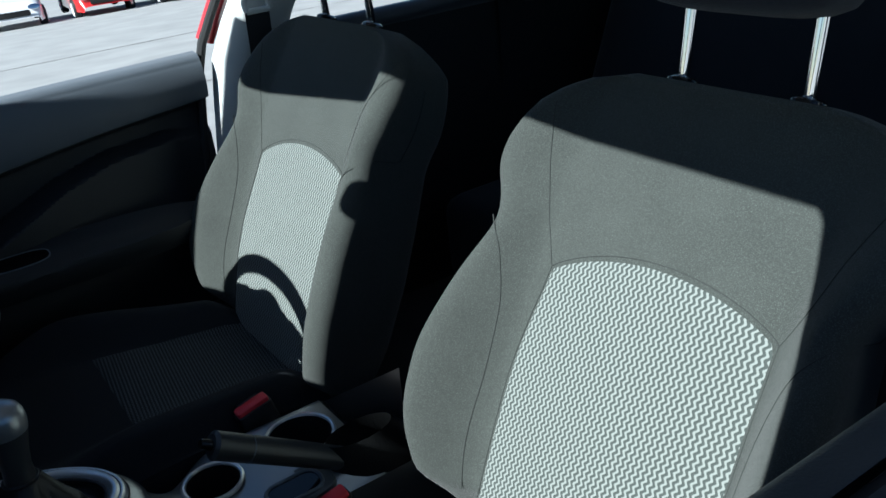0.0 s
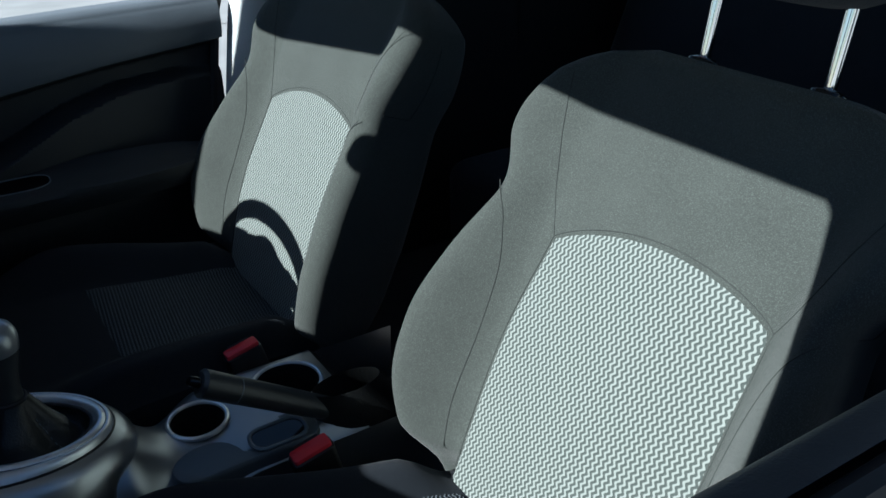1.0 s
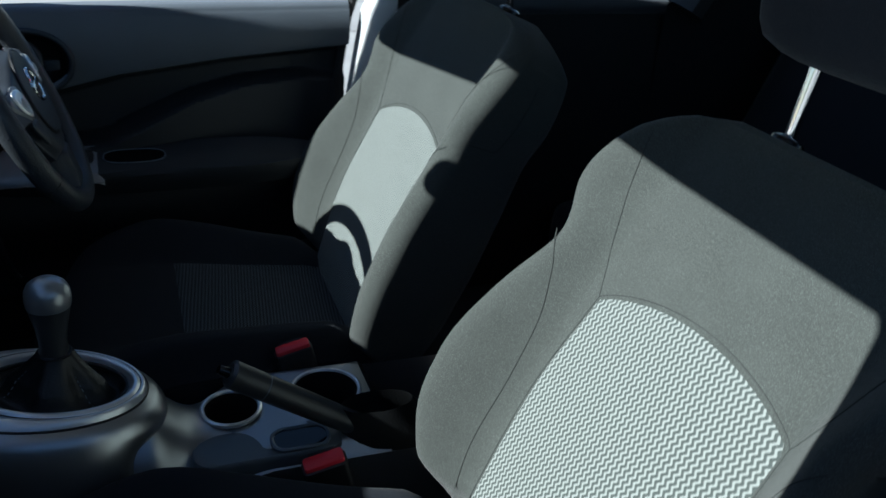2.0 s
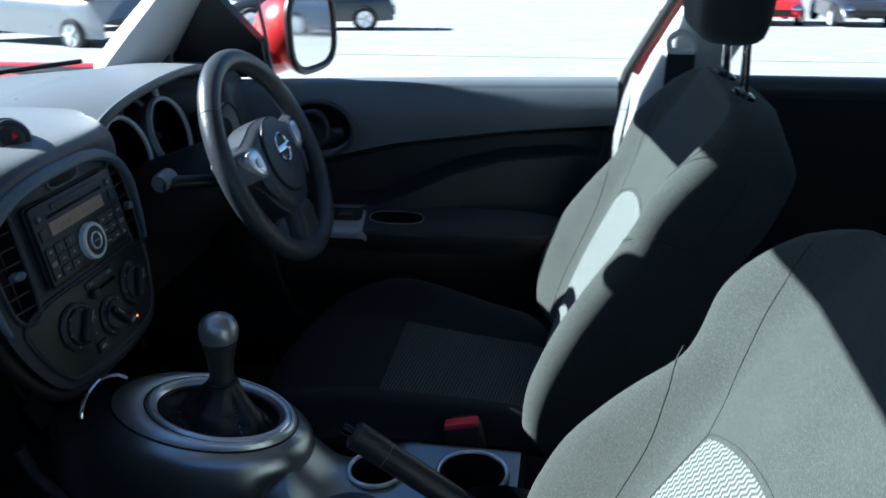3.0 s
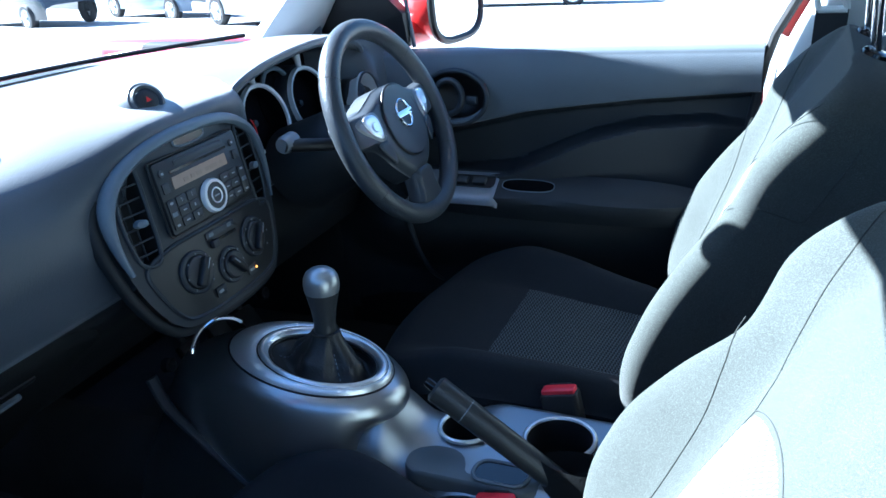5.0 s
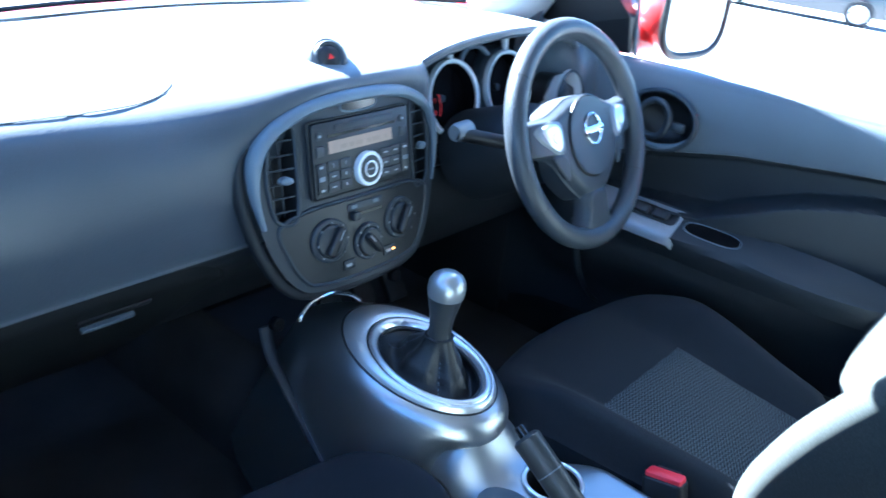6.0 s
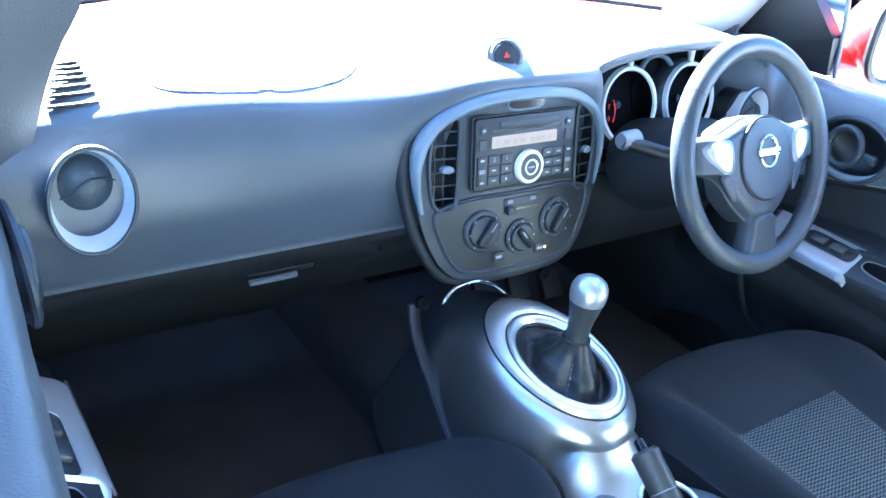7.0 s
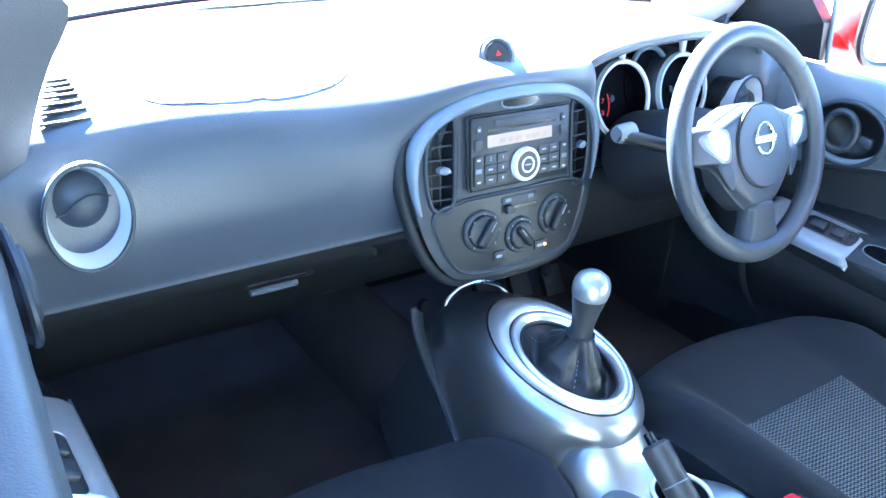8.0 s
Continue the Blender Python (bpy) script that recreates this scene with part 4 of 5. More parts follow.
def dash_prof(x):
    """Section of the dash at x: from the windscreen's foot over the top and down the face."""
    yw = WS(x) - 0.012
    c = math.exp(-(x / 0.165) ** 4)
    d = smooth(0.17, 0.24, x)
    side = smooth(0.45, 0.70, abs(x))
    p = [[yw, 1.000], [yw - 0.10, 1.005], [0.24, 1.010], [0.13, 1.012], [0.065, 1.009], [0.026, 0.994], [0.008, 0.962], [0.0, 0.92], [-0.002, 0.875],
         [0.006, 0.832], [0.015, 0.798], [0.026, 0.784], [0.038, 0.772], [0.042, 0.758], [0.070, 0.728], [0.125, 0.68], [0.17, 0.62], [0.24, 0.575], [0.45, 0.56]]
    dy = [0, 0, 0, 0, -0.022, -0.034, -0.022, 0.012, 0.015, 0.01, 0, 0, 0, 0, 0, 0, 0, 0, 0]
    dz = [0, 0.002, 0.006, 0.010, 0.009, 0.013, 0.020, 0, 0, 0, 0, 0, 0, 0, 0, 0, 0, 0, 0]
    for q, a, b in zip(p, dy, dz):
        q[0] += c * a
        q[1] += c * b
        q[1] -= 0.012 * side * (1 if q[1] > 0.9 else 0)
    roll = 0.30 * smooth(-0.05, -0.20, x) + 0.55 * math.exp(-((x + 0.24) / 0.12) ** 2)
    for i, a, b in ((3, 0.0, -0.010), (4, 0.0, -0.019), (5, -0.002, -0.027), (6, -0.004, -0.026), (7, -0.002, -0.015), (8, 0.0, -0.006)):
        p[i][0] += roll * a
        p[i][1] += roll * b
    for i in range(5, 13):
        p[i][0] += (0.13 if i < 10 else 0.06) * d * smooth(0.62, 0.54, x)
    for i in range(12, 17):
        p[i][0] += 0.02 * d
    return [(a, b) for a, b in p]


def dash_at(x):
    return spline([(x, a, b) for a, b in dash_prof(x)], 4)


dxs = span(-0.695, 0.695, 93)
cols = {x: dash_at(x) for x in dxs}
nk = len(cols[dxs[0]])
part("dash_shell", grid(lambda x, k: cols[x][k], dxs, list(range(47))), M_DASH, dash, "dark grey grained dash moulding", sharp=50)
# same moulding below the edge, its shade put into a darker plastic
part("lower_dash", grid(lambda x, k: cols[x][k], dxs, list(range(46, nk))), M_DASHLOW, dash, "lower dash moulding, darkened for the shade below the edge", sharp=50)


def dash_top(x, y):
    """Height of the dash top at (x, y)."""
    pr = cols[min(dxs, key=lambda q: abs(q - x))][: 4 * 7]
    return float(np.interp(-y, [-q.y for q in pr], [q.z for q in pr]))


# airbag seam on the top, demister slot, side demister grille
seam_pts = [(-0.490, 0.085), (-0.478, 0.058), (-0.43, 0.048), (-0.34, 0.050), (-0.26, 0.062), (-0.215, 0.086), (-0.195, 0.125)]
part("airbag_seam", tube([(p.x, p.y, dash_top(p.x, p.y) + 0.0008) for p in spline([(a, b, 0) for a, b in seam_pts], 6)], 0.0007, 6), M_SEAM, dash)
slot = bmesh.new()
grid(lambda u, v: (-0.27 + 0.60 * u, WS(-0.27 + 0.60 * u) - 0.030 - 0.055 * v * math.sin(math.pi * min(max(u, 0.03), 0.97)) ** 0.3, dash_top(-0.27 + 0.6 * u, WS(-0.27 + 0.60 * u) - 0.030 - 0.055 * v) + 0.004), span(0, 1, 26), span(0, 1, 4), bm=slot)
part("demister_slot", slot, M_BLACK, dash, "black windscreen demister slot")
part("sensor_dome", lathe([(0.022, 0), (0.020, 0.006), (0.012, 0.011), (0, 0.012)], T(0.245, 0.19, 1.006), 20, sy=0.6), M_BLACK, dash)
for side in (-1, 1):
    gm = bmesh.new()
    for k in range(7):
        wv = 0.026 * (1 - 0.55 * k / 6)
        y = 0.045 + 0.017 * k
        c0 = -0.574 + 0.003 * k
        tube([(side * -1 * (c0 - wv), y, dash_top(c0, y) + 0.003), (side * -1 * (c0 + wv), y + 0.006, dash_top(c0, y) + 0.003)], 0.0045, 6, squash=0.5, bm=gm)
    part("side_grille", gm, M_BLACK, dash, "slatted side demister grille")


# ---- round end vents ----
def end_vent(s):
    m = frame_of((-0.577, -0.006, 0.911) if s < 0 else (0.570, 0.010, 0.885), (1, 0, 0), (0, -1, 0.12))
    v = part("end_vent", lathe([(1.06, 0.010), (1.05, 0.016), (1.0, 0.018), (0.95, 0.012), (0.80, -0.020), (0.74, -0.030)], m @ Matrix.Diagonal((0.0425, 0.0565, 1, 1)), 44), M_SILVERPALE, dash, "oval satin silver vent surround")
    m2 = m @ T(-0.001, 0.013, 0) @ Matrix.Diagonal((0.86, 0.90, 1, 1))
    part("vent_socket", lathe([(0.040, -0.018), (0.040, -0.05), (0.0, -0.055)], m2, 32), M_BLACK, v)
    ball = part("vent_ball", lathe([(0.0385, -0.022), (0.036, -0.010), (0.029, -0.002), (0.018, 0.003), (0.0, 0.005)], m2, 32), M_STACK, v, "closed round vent flap")
    part("vent_flap_line", tube([m2 @ Vector((x, line_table([(-0.034, -0.012), (-0.022, -0.010), (-0.010, 0.002), (0.004, 0.009), (0.018, 0.009), (0.034, 0.003)], x), 0.0055 - 3.4 * x * x)) for x in span(-0.033, 0.033, 23)], 0.0011, 6), M_BLACK, ball)
    part("vent_ring", tube([m @ Vector((*q, 0.017)) for q in ellipse(0.044, 0.058, 44)], 0.0024, 8, closed=True), M_STACK, v)
    return v


for s in (-1, 1):
    end_vent(s)

# hazard switch
hz = frame_of((-0.005, 0.034, 1.023), (1, 0, 0), (-0.30, -0.80, 0.50))
hazard = part("hazard_switch", lathe([(0.023, -0.01), (0.0235, 0.002), (0.021, 0.005), (0.017, 0.003), (0.0165, -0.001)], hz, 32), M_STACK, dash, "round hazard switch")
cap = part("hazard_button", lathe([(0.0165, -0.004), (0.016, 0.003), (0.013, 0.005), (0, 0.0055)], hz, 28), M_BLACK, hazard)
part("hazard_mark", prism([(-0.0042, -0.0034), (0.0042, -0.0034), (0, 0.0042)], 0.0052, 0.0062, hz), M_REDGLOW, hazard, "red warning triangle")
part("hazard_housing", lathe([(0.036, -0.022), (0.030, -0.006), (0.0265, 0.0), (0.0235, 0.001)], hz, 32), M_DASH, hazard)

# ---- centre stack ----
FM = frame_of((0.0, -0.034, 0.893), (1, 0, 0), (0, -0.984, 0.177))     # face: x right, y up the face
half = [(0.0, 0.096), (0.05, 0.094), (0.10, 0.084), (0.143, 0.061), (0.167, 0.028), (0.172, -0.015), (0.163, -0.065), (0.148, -0.110), (0.124, -0.148), (0.09, -0.165), (0.0, -0.168)]
outl = [(p.x, p.y) for p in spline([(a, b, 0) for a, b in half] + [(-a, b, 0) for a, b in half[-2:0:-1]], 5, closed=True)]
VLO = [(0.112, 0.066), (0.140, 0.052), (0.150, 0.020), (0.150, -0.020), (0.142, -0.055), (0.120, -0.062), (0.110, -0.045), (0.108, 0.0), (0.107, 0.05)]
VENT = [(p.x, p.y) for p in spline([(a, b, 0) for a, b in VLO], 4, closed=True)]


def inside(p, o):
    hit, k = False, len(o)
    for i in range(k):
        (x0, y0), (x1, y1) = o[i], o[(i + 1) % k]
        if (y0 > p[1]) != (y1 > p[1]) and p[0] < x0 + (p[1] - y0) * (x1 - x0) / (y1 - y0):
            hit = not hit
    return hit


plate = disc(outl, 0.0, FM, 60, 0.72)
inv = FM.inverted()
gone = [f for f in plate.faces if inside((lambda q: (abs(q.x), q.y))(inv @ f.calc_center_median()), VENT)]
bmesh.ops.delete(plate, geom=gone, context="FACES")
stack = part("fascia", plate, M_STACK, dash, "rounded centre stack fascia", sharp=30)
def rim_line():
    """The fascia's edge that catches light, painted pale: from the foot of one vent over the top to the foot of the
    other.
    """
    k = len(outl)
    low = [i for i in range(k) if outl[i][1] < -0.070]
    return [outl[i % k] for i in range(low[-1] + 1, k + low[0])]


# highlight on the rounded fascia edge, modelled as a pale tapering tube
part("rim_highlight", bow(tube([FM @ Vector((q[0] * 0.985, q[1] * 0.975, 0.002)) for q in rim_line()], lambda t: 0.0035 + 0.0075 * min(1, 6 * t, 6 * (1 - t)), 12, squash=0.75)), M_STACKRIM, stack, "fascia's upper edge, the light it catches painted as a pale rim")
part("stack_border", bow(tube([FM @ Vector((q[0] * 1.05, q[1] * (1.05 if q[1] > 0 else 1.035), -0.013)) for q in outl], 0.008, 10, closed=True)), M_DASHLOW, stack, "dark moulded border round the centre stack")


def face_vent(s):
    o = [(s * x, y) for x, y in VENT]
    well = grid(lambda i, h: FM @ Vector((*o[i % len(o)], h)), list(range(len(o))), [0.0, -0.03], wrap_u=True)
    well.faces.new([well.verts.new(FM @ Vector((*q, -0.03))) for q in o])
    v = part("face_vent", bow(well), M_BLACK, stack, "slatted face vent")
    part("vent_frame", bow(tube([FM @ Vector((*q, 0.001)) for q in o], 0.0030, 8, closed=True)), M_STACK, v)
    for k in range(6):
        y = 0.048 - 0.0185 * k
        inner = 0.110
        outer = 0.147 - 0.20 * max(abs(y) - 0.035, 0)
        part("vent_slat", bow(tube([FM @ Vector((s * inner, y, -0.003)), FM @ Vector((s * outer, y - 0.001, -0.003))], 0.0028, 6, squash=0.5)), M_STACK, v)
    for k in range(2):
        part("vent_vane", bow(tube([FM @ Vector((s * (0.122 + 0.013 * k), 0.052, -0.012)), FM @ Vector((s * (0.122 + 0.013 * k), -0.055, -0.012))], 0.0012, 6)), M_STACK, v)
    part("vent_tab", bow(lathe([(0.0075, 0), (0.007, 0.008), (0.004, 0.010), (0, 0.0105)], FM @ T(s * 0.128, -0.002, 0.002), 16, sx=1.2, sy=0.75)), M_STACKRIM, v)


for s in (-1, 1):
    face_vent(s)
pocket = part("coin_slot", prism(ellipse(0.032, 0.0070, 30, 0, 0.0805, 2.6), 0.0005, 0.0015, FM), M_BLACKGLOSS, stack, "small oval slot")
part("slot_lip", tube([FM @ Vector((*q, 0.001)) for q in ellipse(0.033, 0.0080, 34, 0, 0.0805, 2.6)], 0.0016, 6, closed=True), M_STACKRIM, pocket)

# ---- radio ----
radio = part("radio", prism(rrect(0.180, 0.100, 0.005, 0.0, 0.016), 0.0, 0.006, FM, 0.002), M_RADIO, stack, "black radio unit with silver volume knob")
part("radio_gap", tube([FM @ Vector((*q, 0.0005)) for q in rrect(0.184, 0.104, 0.006, 0.0, 0.016)], 0.0015, 6, closed=True), M_BLACK, stack)
W = FM @ T(0, 0, 0.006)
part("disc_slot", prism(rrect(0.125, 0.0035, 0.001, 0.0, 0.0475), -0.001, 0.0008, W), M_BLACKGLOSS, radio)
part("button_bar", prism(rrect(0.108, 0.0075, 0.002, 0.004, 0.0565), 0.0, 0.002, W, 0.0006), M_BUTTON, radio)
for sx in (-0.078, 0.076):
    part("corner_button", lathe([(0.0055, 0), (0.005, 0.002), (0, 0.0025)], W @ T(sx, 0.050, 0), 14), M_BUTTON, radio)
    part("print", prism(rrect(0.004, 0.003, 0.0005, sx, 0.050), 0.0025, 0.003, W), M_PRINT, radio)
part("lcd", prism(rrect(0.118, 0.0165, 0.0012, -0.004, 0.032), -0.001, 0.0012, W), M_LCD, radio, "amber-lit display strip")
for k, (x, w) in enumerate(((-0.036, 0.010), (-0.022, 0.008), (-0.008, 0.012), (0.010, 0.008), (0.024, 0.016), (0.042, 0.006))):
    part("lcd_mark", prism(rrect(w, 0.006, 0.0006, x, 0.0305), 0.0012, 0.0016, W), mat("lcd_dark", (0.36, 0.26, 0.19), 0.5) if k == 0 else bpy.data.materials["lcd_dark"], radio)
part("button", prism(rrect(0.013, 0.014, 0.0015, -0.078, 0.030), 0.0, 0.002, W, 0.0006), M_BUTTON, radio)
part("button", prism(rrect(0.013, 0.014, 0.0015, 0.078, 0.032), 0.0, 0.002, W, 0.0006), M_BUTTON, radio)


def print_text(txt, size, m, material, parent):
    cu = bpy.data.curves.new("txt", "FONT")
    cu.body, cu.size, cu.align_x, cu.align_y, cu.extrude = txt, size, "CENTER", "CENTER", 0.0001
    tmp = bpy.data.objects.new("txt", cu)
    me = bpy.data.meshes.new_from_object(tmp)
    bpy.data.objects.remove(tmp)
    bm = bmesh.new()
    bm.from_mesh(me)
    bmesh.ops.transform(bm, matrix=m, verts=bm.verts)
    bpy.data.meshes.remove(me)
    return part("print", bm, material, parent)


# preset keys round the volume knob
for r in range(3):
    for k, x in enumerate((-0.058, -0.036, 0.040, 0.060)):
        y = 0.008 - 0.0145 * r
        part("button", prism(rrect(0.0195, 0.0125, 0.0015, x, y), 0.0, 0.002, W, 0.0007), M_BUTTON, radio)
        if r == 0 and k < 2:
            print_text("21"[k], 0.0075, W @ T(x, y, 0.0022), M_PRINT, radio)
        elif k == 1:
            part("print", prism(rrect(0.0028, 0.004, 0.0004, x, y), 0.0018, 0.0023, W), M_PRINT, radio)
        else:
            part("print", prism(rrect(0.0072, 0.0019, 0.0004, x, y), 0.0018, 0.0023, W), M_PRINT, radio)
for sx in (-0.079, 0.079):
    part("rocker", prism(rrect(0.015, 0.041, 0.002, sx, -0.0065), 0.0, 0.0024, W, 0.0008), M_RADIO, radio)
    for y in (0.009, -0.022):
        part("print", prism(rrect(0.006, 0.003, 0.0005, sx, y), 0.0024, 0.0028, W), M_PRINT, radio)
    part("print", prism(rrect(0.010, 0.006, 0.0005, sx, -0.0065), 0.0024, 0.0028, W), M_STACKRIM, radio)
kw = W @ T(0.004, -0.008, 0)
knob = part("volume_knob", lathe([(0.0245, 0.0), (0.0245, 0.005), (0.0232, 0.0078), (0.0205, 0.0085), (0.0190, 0.0080)], kw, 48), M_SILVERPALE, radio, "silver volume knob")
part("knob_face", lathe([(0.0190, 0.006), (0.0188, 0.0082), (0.0, 0.0088)], kw, 36), M_BUTTON, knob)
part("knob_ring", tube([kw @ Vector((0.0105 * math.cos(a), 0.0105 * math.sin(a), 0.0088)) for a in span(0, 2 * math.pi, 33)[:-1]], 0.0013, 6, closed=True), M_SILVER, knob)
part("print", prism(rrect(0.011, 0.0020, 0.0004), 0.0085, 0.0094, kw), M_PRINT, knob)

# ---- heater controls ----
hv = [(-0.140, -0.066), (-0.100, -0.050), (-0.05, -0.046), (0.05, -0.046), (0.100, -0.050), (0.140, -0.066), (0.132, -0.105), (0.112, -0.142), (0.085, -0.156), (0.0, -0.158), (-0.085, -0.156), (-0.112, -0.142), (-0.132, -0.105)]
hout = [(p.x, p.y) for p in spline([(a, b, 0) for a, b in hv], 4, closed=True)]
heater = part("heater_panel", disc(hout, 0.002, FM, 8, 0.72), M_RADIO, stack, "black heater control panel")
part("panel_lip", bow(tube([FM @ Vector((*q, 0.001)) for q in hout], 0.003, 6, closed=True)), M_STACK, heater)


def dial(x, y, r, turn):
    m = FM @ T(x, y, 0.002)
    d = part("heater_dial", bow(lathe([(r, 0), (r, 0.003), (r * 0.93, 0.005), (r * 0.80, 0.005), (r * 0.76, 0.002)], m, 40)), M_STACK, heater, "round heater dial")
    part("dial_cap", bow(lathe([(r * 0.76, 0.001), (r * 0.74, 0.008), (r * 0.66, 0.010), (0, 0.010)], m, 36)), M_BUTTON, d)
    mt = m @ Matrix.Rotation(radians(turn), 4, "Z")
    part("grip", bow(rbox((r * 0.42, r * 1.40, 0.012), mt @ T(0, 0, 0.014), 0.004, 3)), M_BLACK, d)
    part("pointer", bow(prism(rrect(0.0018, r * 0.5, 0.0005, 0, r * 0.38), 0.020, 0.0206, mt)), M_PRINT, d)
    for a in range(-135, 136, 45):
        q = radians(90 - a)
        part("print", prism(rrect(0.002, 0.003, 0.0006, r * 0.865 * math.cos(q), r * 0.865 * math.sin(q)), 0.0048, 0.0055, m), M_DIALPRINT, d)


dial(-0.0675, -0.096, 0.031, -35)
dial(0.0675, -0.096, 0.031, -35)
dial(0.0, -0.113, 0.027, 40)
for x, y, m in ((-0.037, -0.138, M_PRINT), (0.041, -0.138, M_PRINT)):
    b = part("button", prism(rrect(0.022, 0.014, 0.002, x, y), 0.002, 0.004, FM, 0.0006), M_BUTTON, heater)
    part("print", prism(rrect(0.010, 0.004, 0.0006, x - 0.002, y), 0.004, 0.0045, FM), m, b)
part("indicator", lathe([(0.002, 0.0), (0.0016, 0.001), (0, 0.0012)], FM @ T(0.049, -0.138, 0.004), 12), M_AMBER, heater)
sl = part("air_slider", prism(rrect(0.066, 0.010, 0.003, 0.0, -0.058), 0.002, 0.0035, FM, 0.001), M_STACK, heater)
part("slider_slot", prism(rrect(0.052, 0.004, 0.001, 0.006, -0.070), 0.002, 0.003, FM), M_BLACKGLOSS, heater)
part("slider_tab", rbox((0.013, 0.012, 0.008), FM @ T(-0.022, -0.071, 0.006), 0.002), M_BUTTON, heater)
for x in (-0.022, 0.020):
    part("print", prism(rrect(0.010, 0.005, 0.001, x, -0.058), 0.0035, 0.004, FM), M_STACKRIM, sl)

# ---- glovebox ----
def lid_at(u, v):
    """The lid: a gently bowed plate that runs down and forward into the footwell, its edges rolled in."""
    edge = smooth(0.05, 0.0, u) + smooth(0.95, 1.0, u)
    corner = 0.030 * max(0.0, (u - 0.86) / 0.14) ** 2 + 0.012 * max(0.0, (0.10 - u) / 0.10) ** 2
    y = 0.026 + 0.230 * v + 0.10 * v * v - 0.006 * math.sin(math.pi * u) + 0.012 * smooth(0.06, 0, v) + 0.02 * edge
    return (-0.655 + 0.495 * u, y, 0.768 - (0.31 - corner) * v + 0.012 * math.sin(math.pi * u) - corner * smooth(0.25, 0.0, v))


glove = part("glovebox_lid", grid(lid_at, span(0, 1, 44), span(0, 1, 24)), M_LID_SHADED, dash, "glovebox lid with the shade under the dash put into its colour")
hl = Vector(lid_at(0.658, 0.20))
part("glovebox_handle", rbox((0.072, 0.010, 0.008), pose(hl.x, hl.y - 0.004, hl.z, 25, 0, 0), 0.003), M_DOORPAD, glove, "grey glovebox handle")
hr_ = Vector(lid_at(0.665, 0.14))
part("handle_recess", prism(rrect(0.100, 0.012, 0.005), -0.004, 0.003, frame_of(hr_, (1, 0, 0), (0, -0.8, -0.6)), 0.001), M_BLACK, glove)

# ---- instrument binnacle ----
BX = 0.388


def hood_at(u, v):
    t = -1 + 2 * u
    x = BX + 0.232 * t
    lip = 0.965 + 0.070 * math.sqrt(max(1 - t * t, 0)) ** 0.8
    if v < 0.5:
        k = v / 0.5
        y = 0.006 + 0.30 * k
        z = lip * (1 - k) + (0.995) * k + 0.016 * math.sin(math.pi * k) * math.sqrt(max(1 - t * t, 0))
        return (x, y + 0.02 * t * t, max(z, 0.965 if k < 0.5 else 0.985))
    k = (1.0 - v) / 0.5
    y = 0.006 + 0.14 * k
    return (x * 1.0, y + 0.02 * t * t, lip - 0.013 - 0.016 * k * math.sqrt(max(1 - t * t, 0)))


part("binnacle_hood", grid(hood_at, span(0, 1, 41), span(0, 1, 24)), M_DASH, dash, "hood over the instruments", sharp=50)
part("hood_edge", tube([Vector(hood_at(u, 0.0)) + Vector((0, 0.004, -0.006)) for u in span(0.01, 0.99, 41)], 0.0075, 8), M_DASH, dash)
GM = frame_of((0.391, 0.088, 0.906), (1, 0.0, 0), (0, -1, 0.28))
part("binnacle_back", prism(rrect(0.40, 0.20, 0.07), -0.03, -0.022, GM), M_VOID, dash)


def gauge(x, r):
    m = GM @ T(x, 0, 0)
    g = part("gauge", lathe([(r * 1.09, -0.012), (r * 1.085, 0.020), (r * 1.045, 0.029), (r * 0.965, 0.028), (r * 0.945, 0.024)], m, 48), M_SILVERPALE, dash, "instrument dial in a thin silver ring")
    part("gauge_wall", lathe([(r * 0.955, 0.0245), (r * 0.95, 0.010), (r * 0.945, -0.006)], m, 48), M_VOID, g)
    part("gauge_flange", lathe([(r * 1.23, -0.014), (r * 1.19, 0.010), (r * 1.12, 0.019), (r * 1.05, 0.022)], m, 48), M_STACK, g, "dark grey dial flange")
    part("gauge_face", lathe([(r * 0.945, -0.006), (0, -0.006)], m, 40), M_VOID, g)
    for a in range(-125, -9, 16):
        q = radians(90 - a)
        part("print", prism([(r * k * math.cos(q + dq), r * k * math.sin(q + dq)) for k, dq in ((0.86, -0.014), (0.86, 0.014), (0.76, 0.014), (0.76, -0.014))], -0.0055, -0.005, m), M_DIALPRINT, g)
    for k in range(4):
        part("print", prism(rrect(0.009, 0.005, 0.001, -r * (0.50 + 0.05 * math.sin(k)), r * (0.38 - 0.27 * k)), -0.0055, -0.005, m), M_DIALPRINT, g)
    if x < 0:
        br = [(-0.25, 0.16), (-0.20, 0.02), (-0.18, -0.14), (-0.20, -0.30), (-0.26, -0.44)]
        part("red_zone", tube([m @ Vector((r * a, r * b, 0.004)) for a, b in br], 0.0009, 6), M_REDGLOW, g, "red bracket on the dial")
        print_text("7", 0.012, m @ T(-r * 0.42, -r * 0.02, 0.004), M_REDGLOW, g)
        print_text("8", 0.012, m @ T(-r * 0.42, -r * 0.34, 0.004), M_REDGLOW, g)
    part("needle_cap", lathe([(0.007, -0.005), (0.006, 0.001), (0, 0.002)], m, 20), M_BLACK, g)
    return g


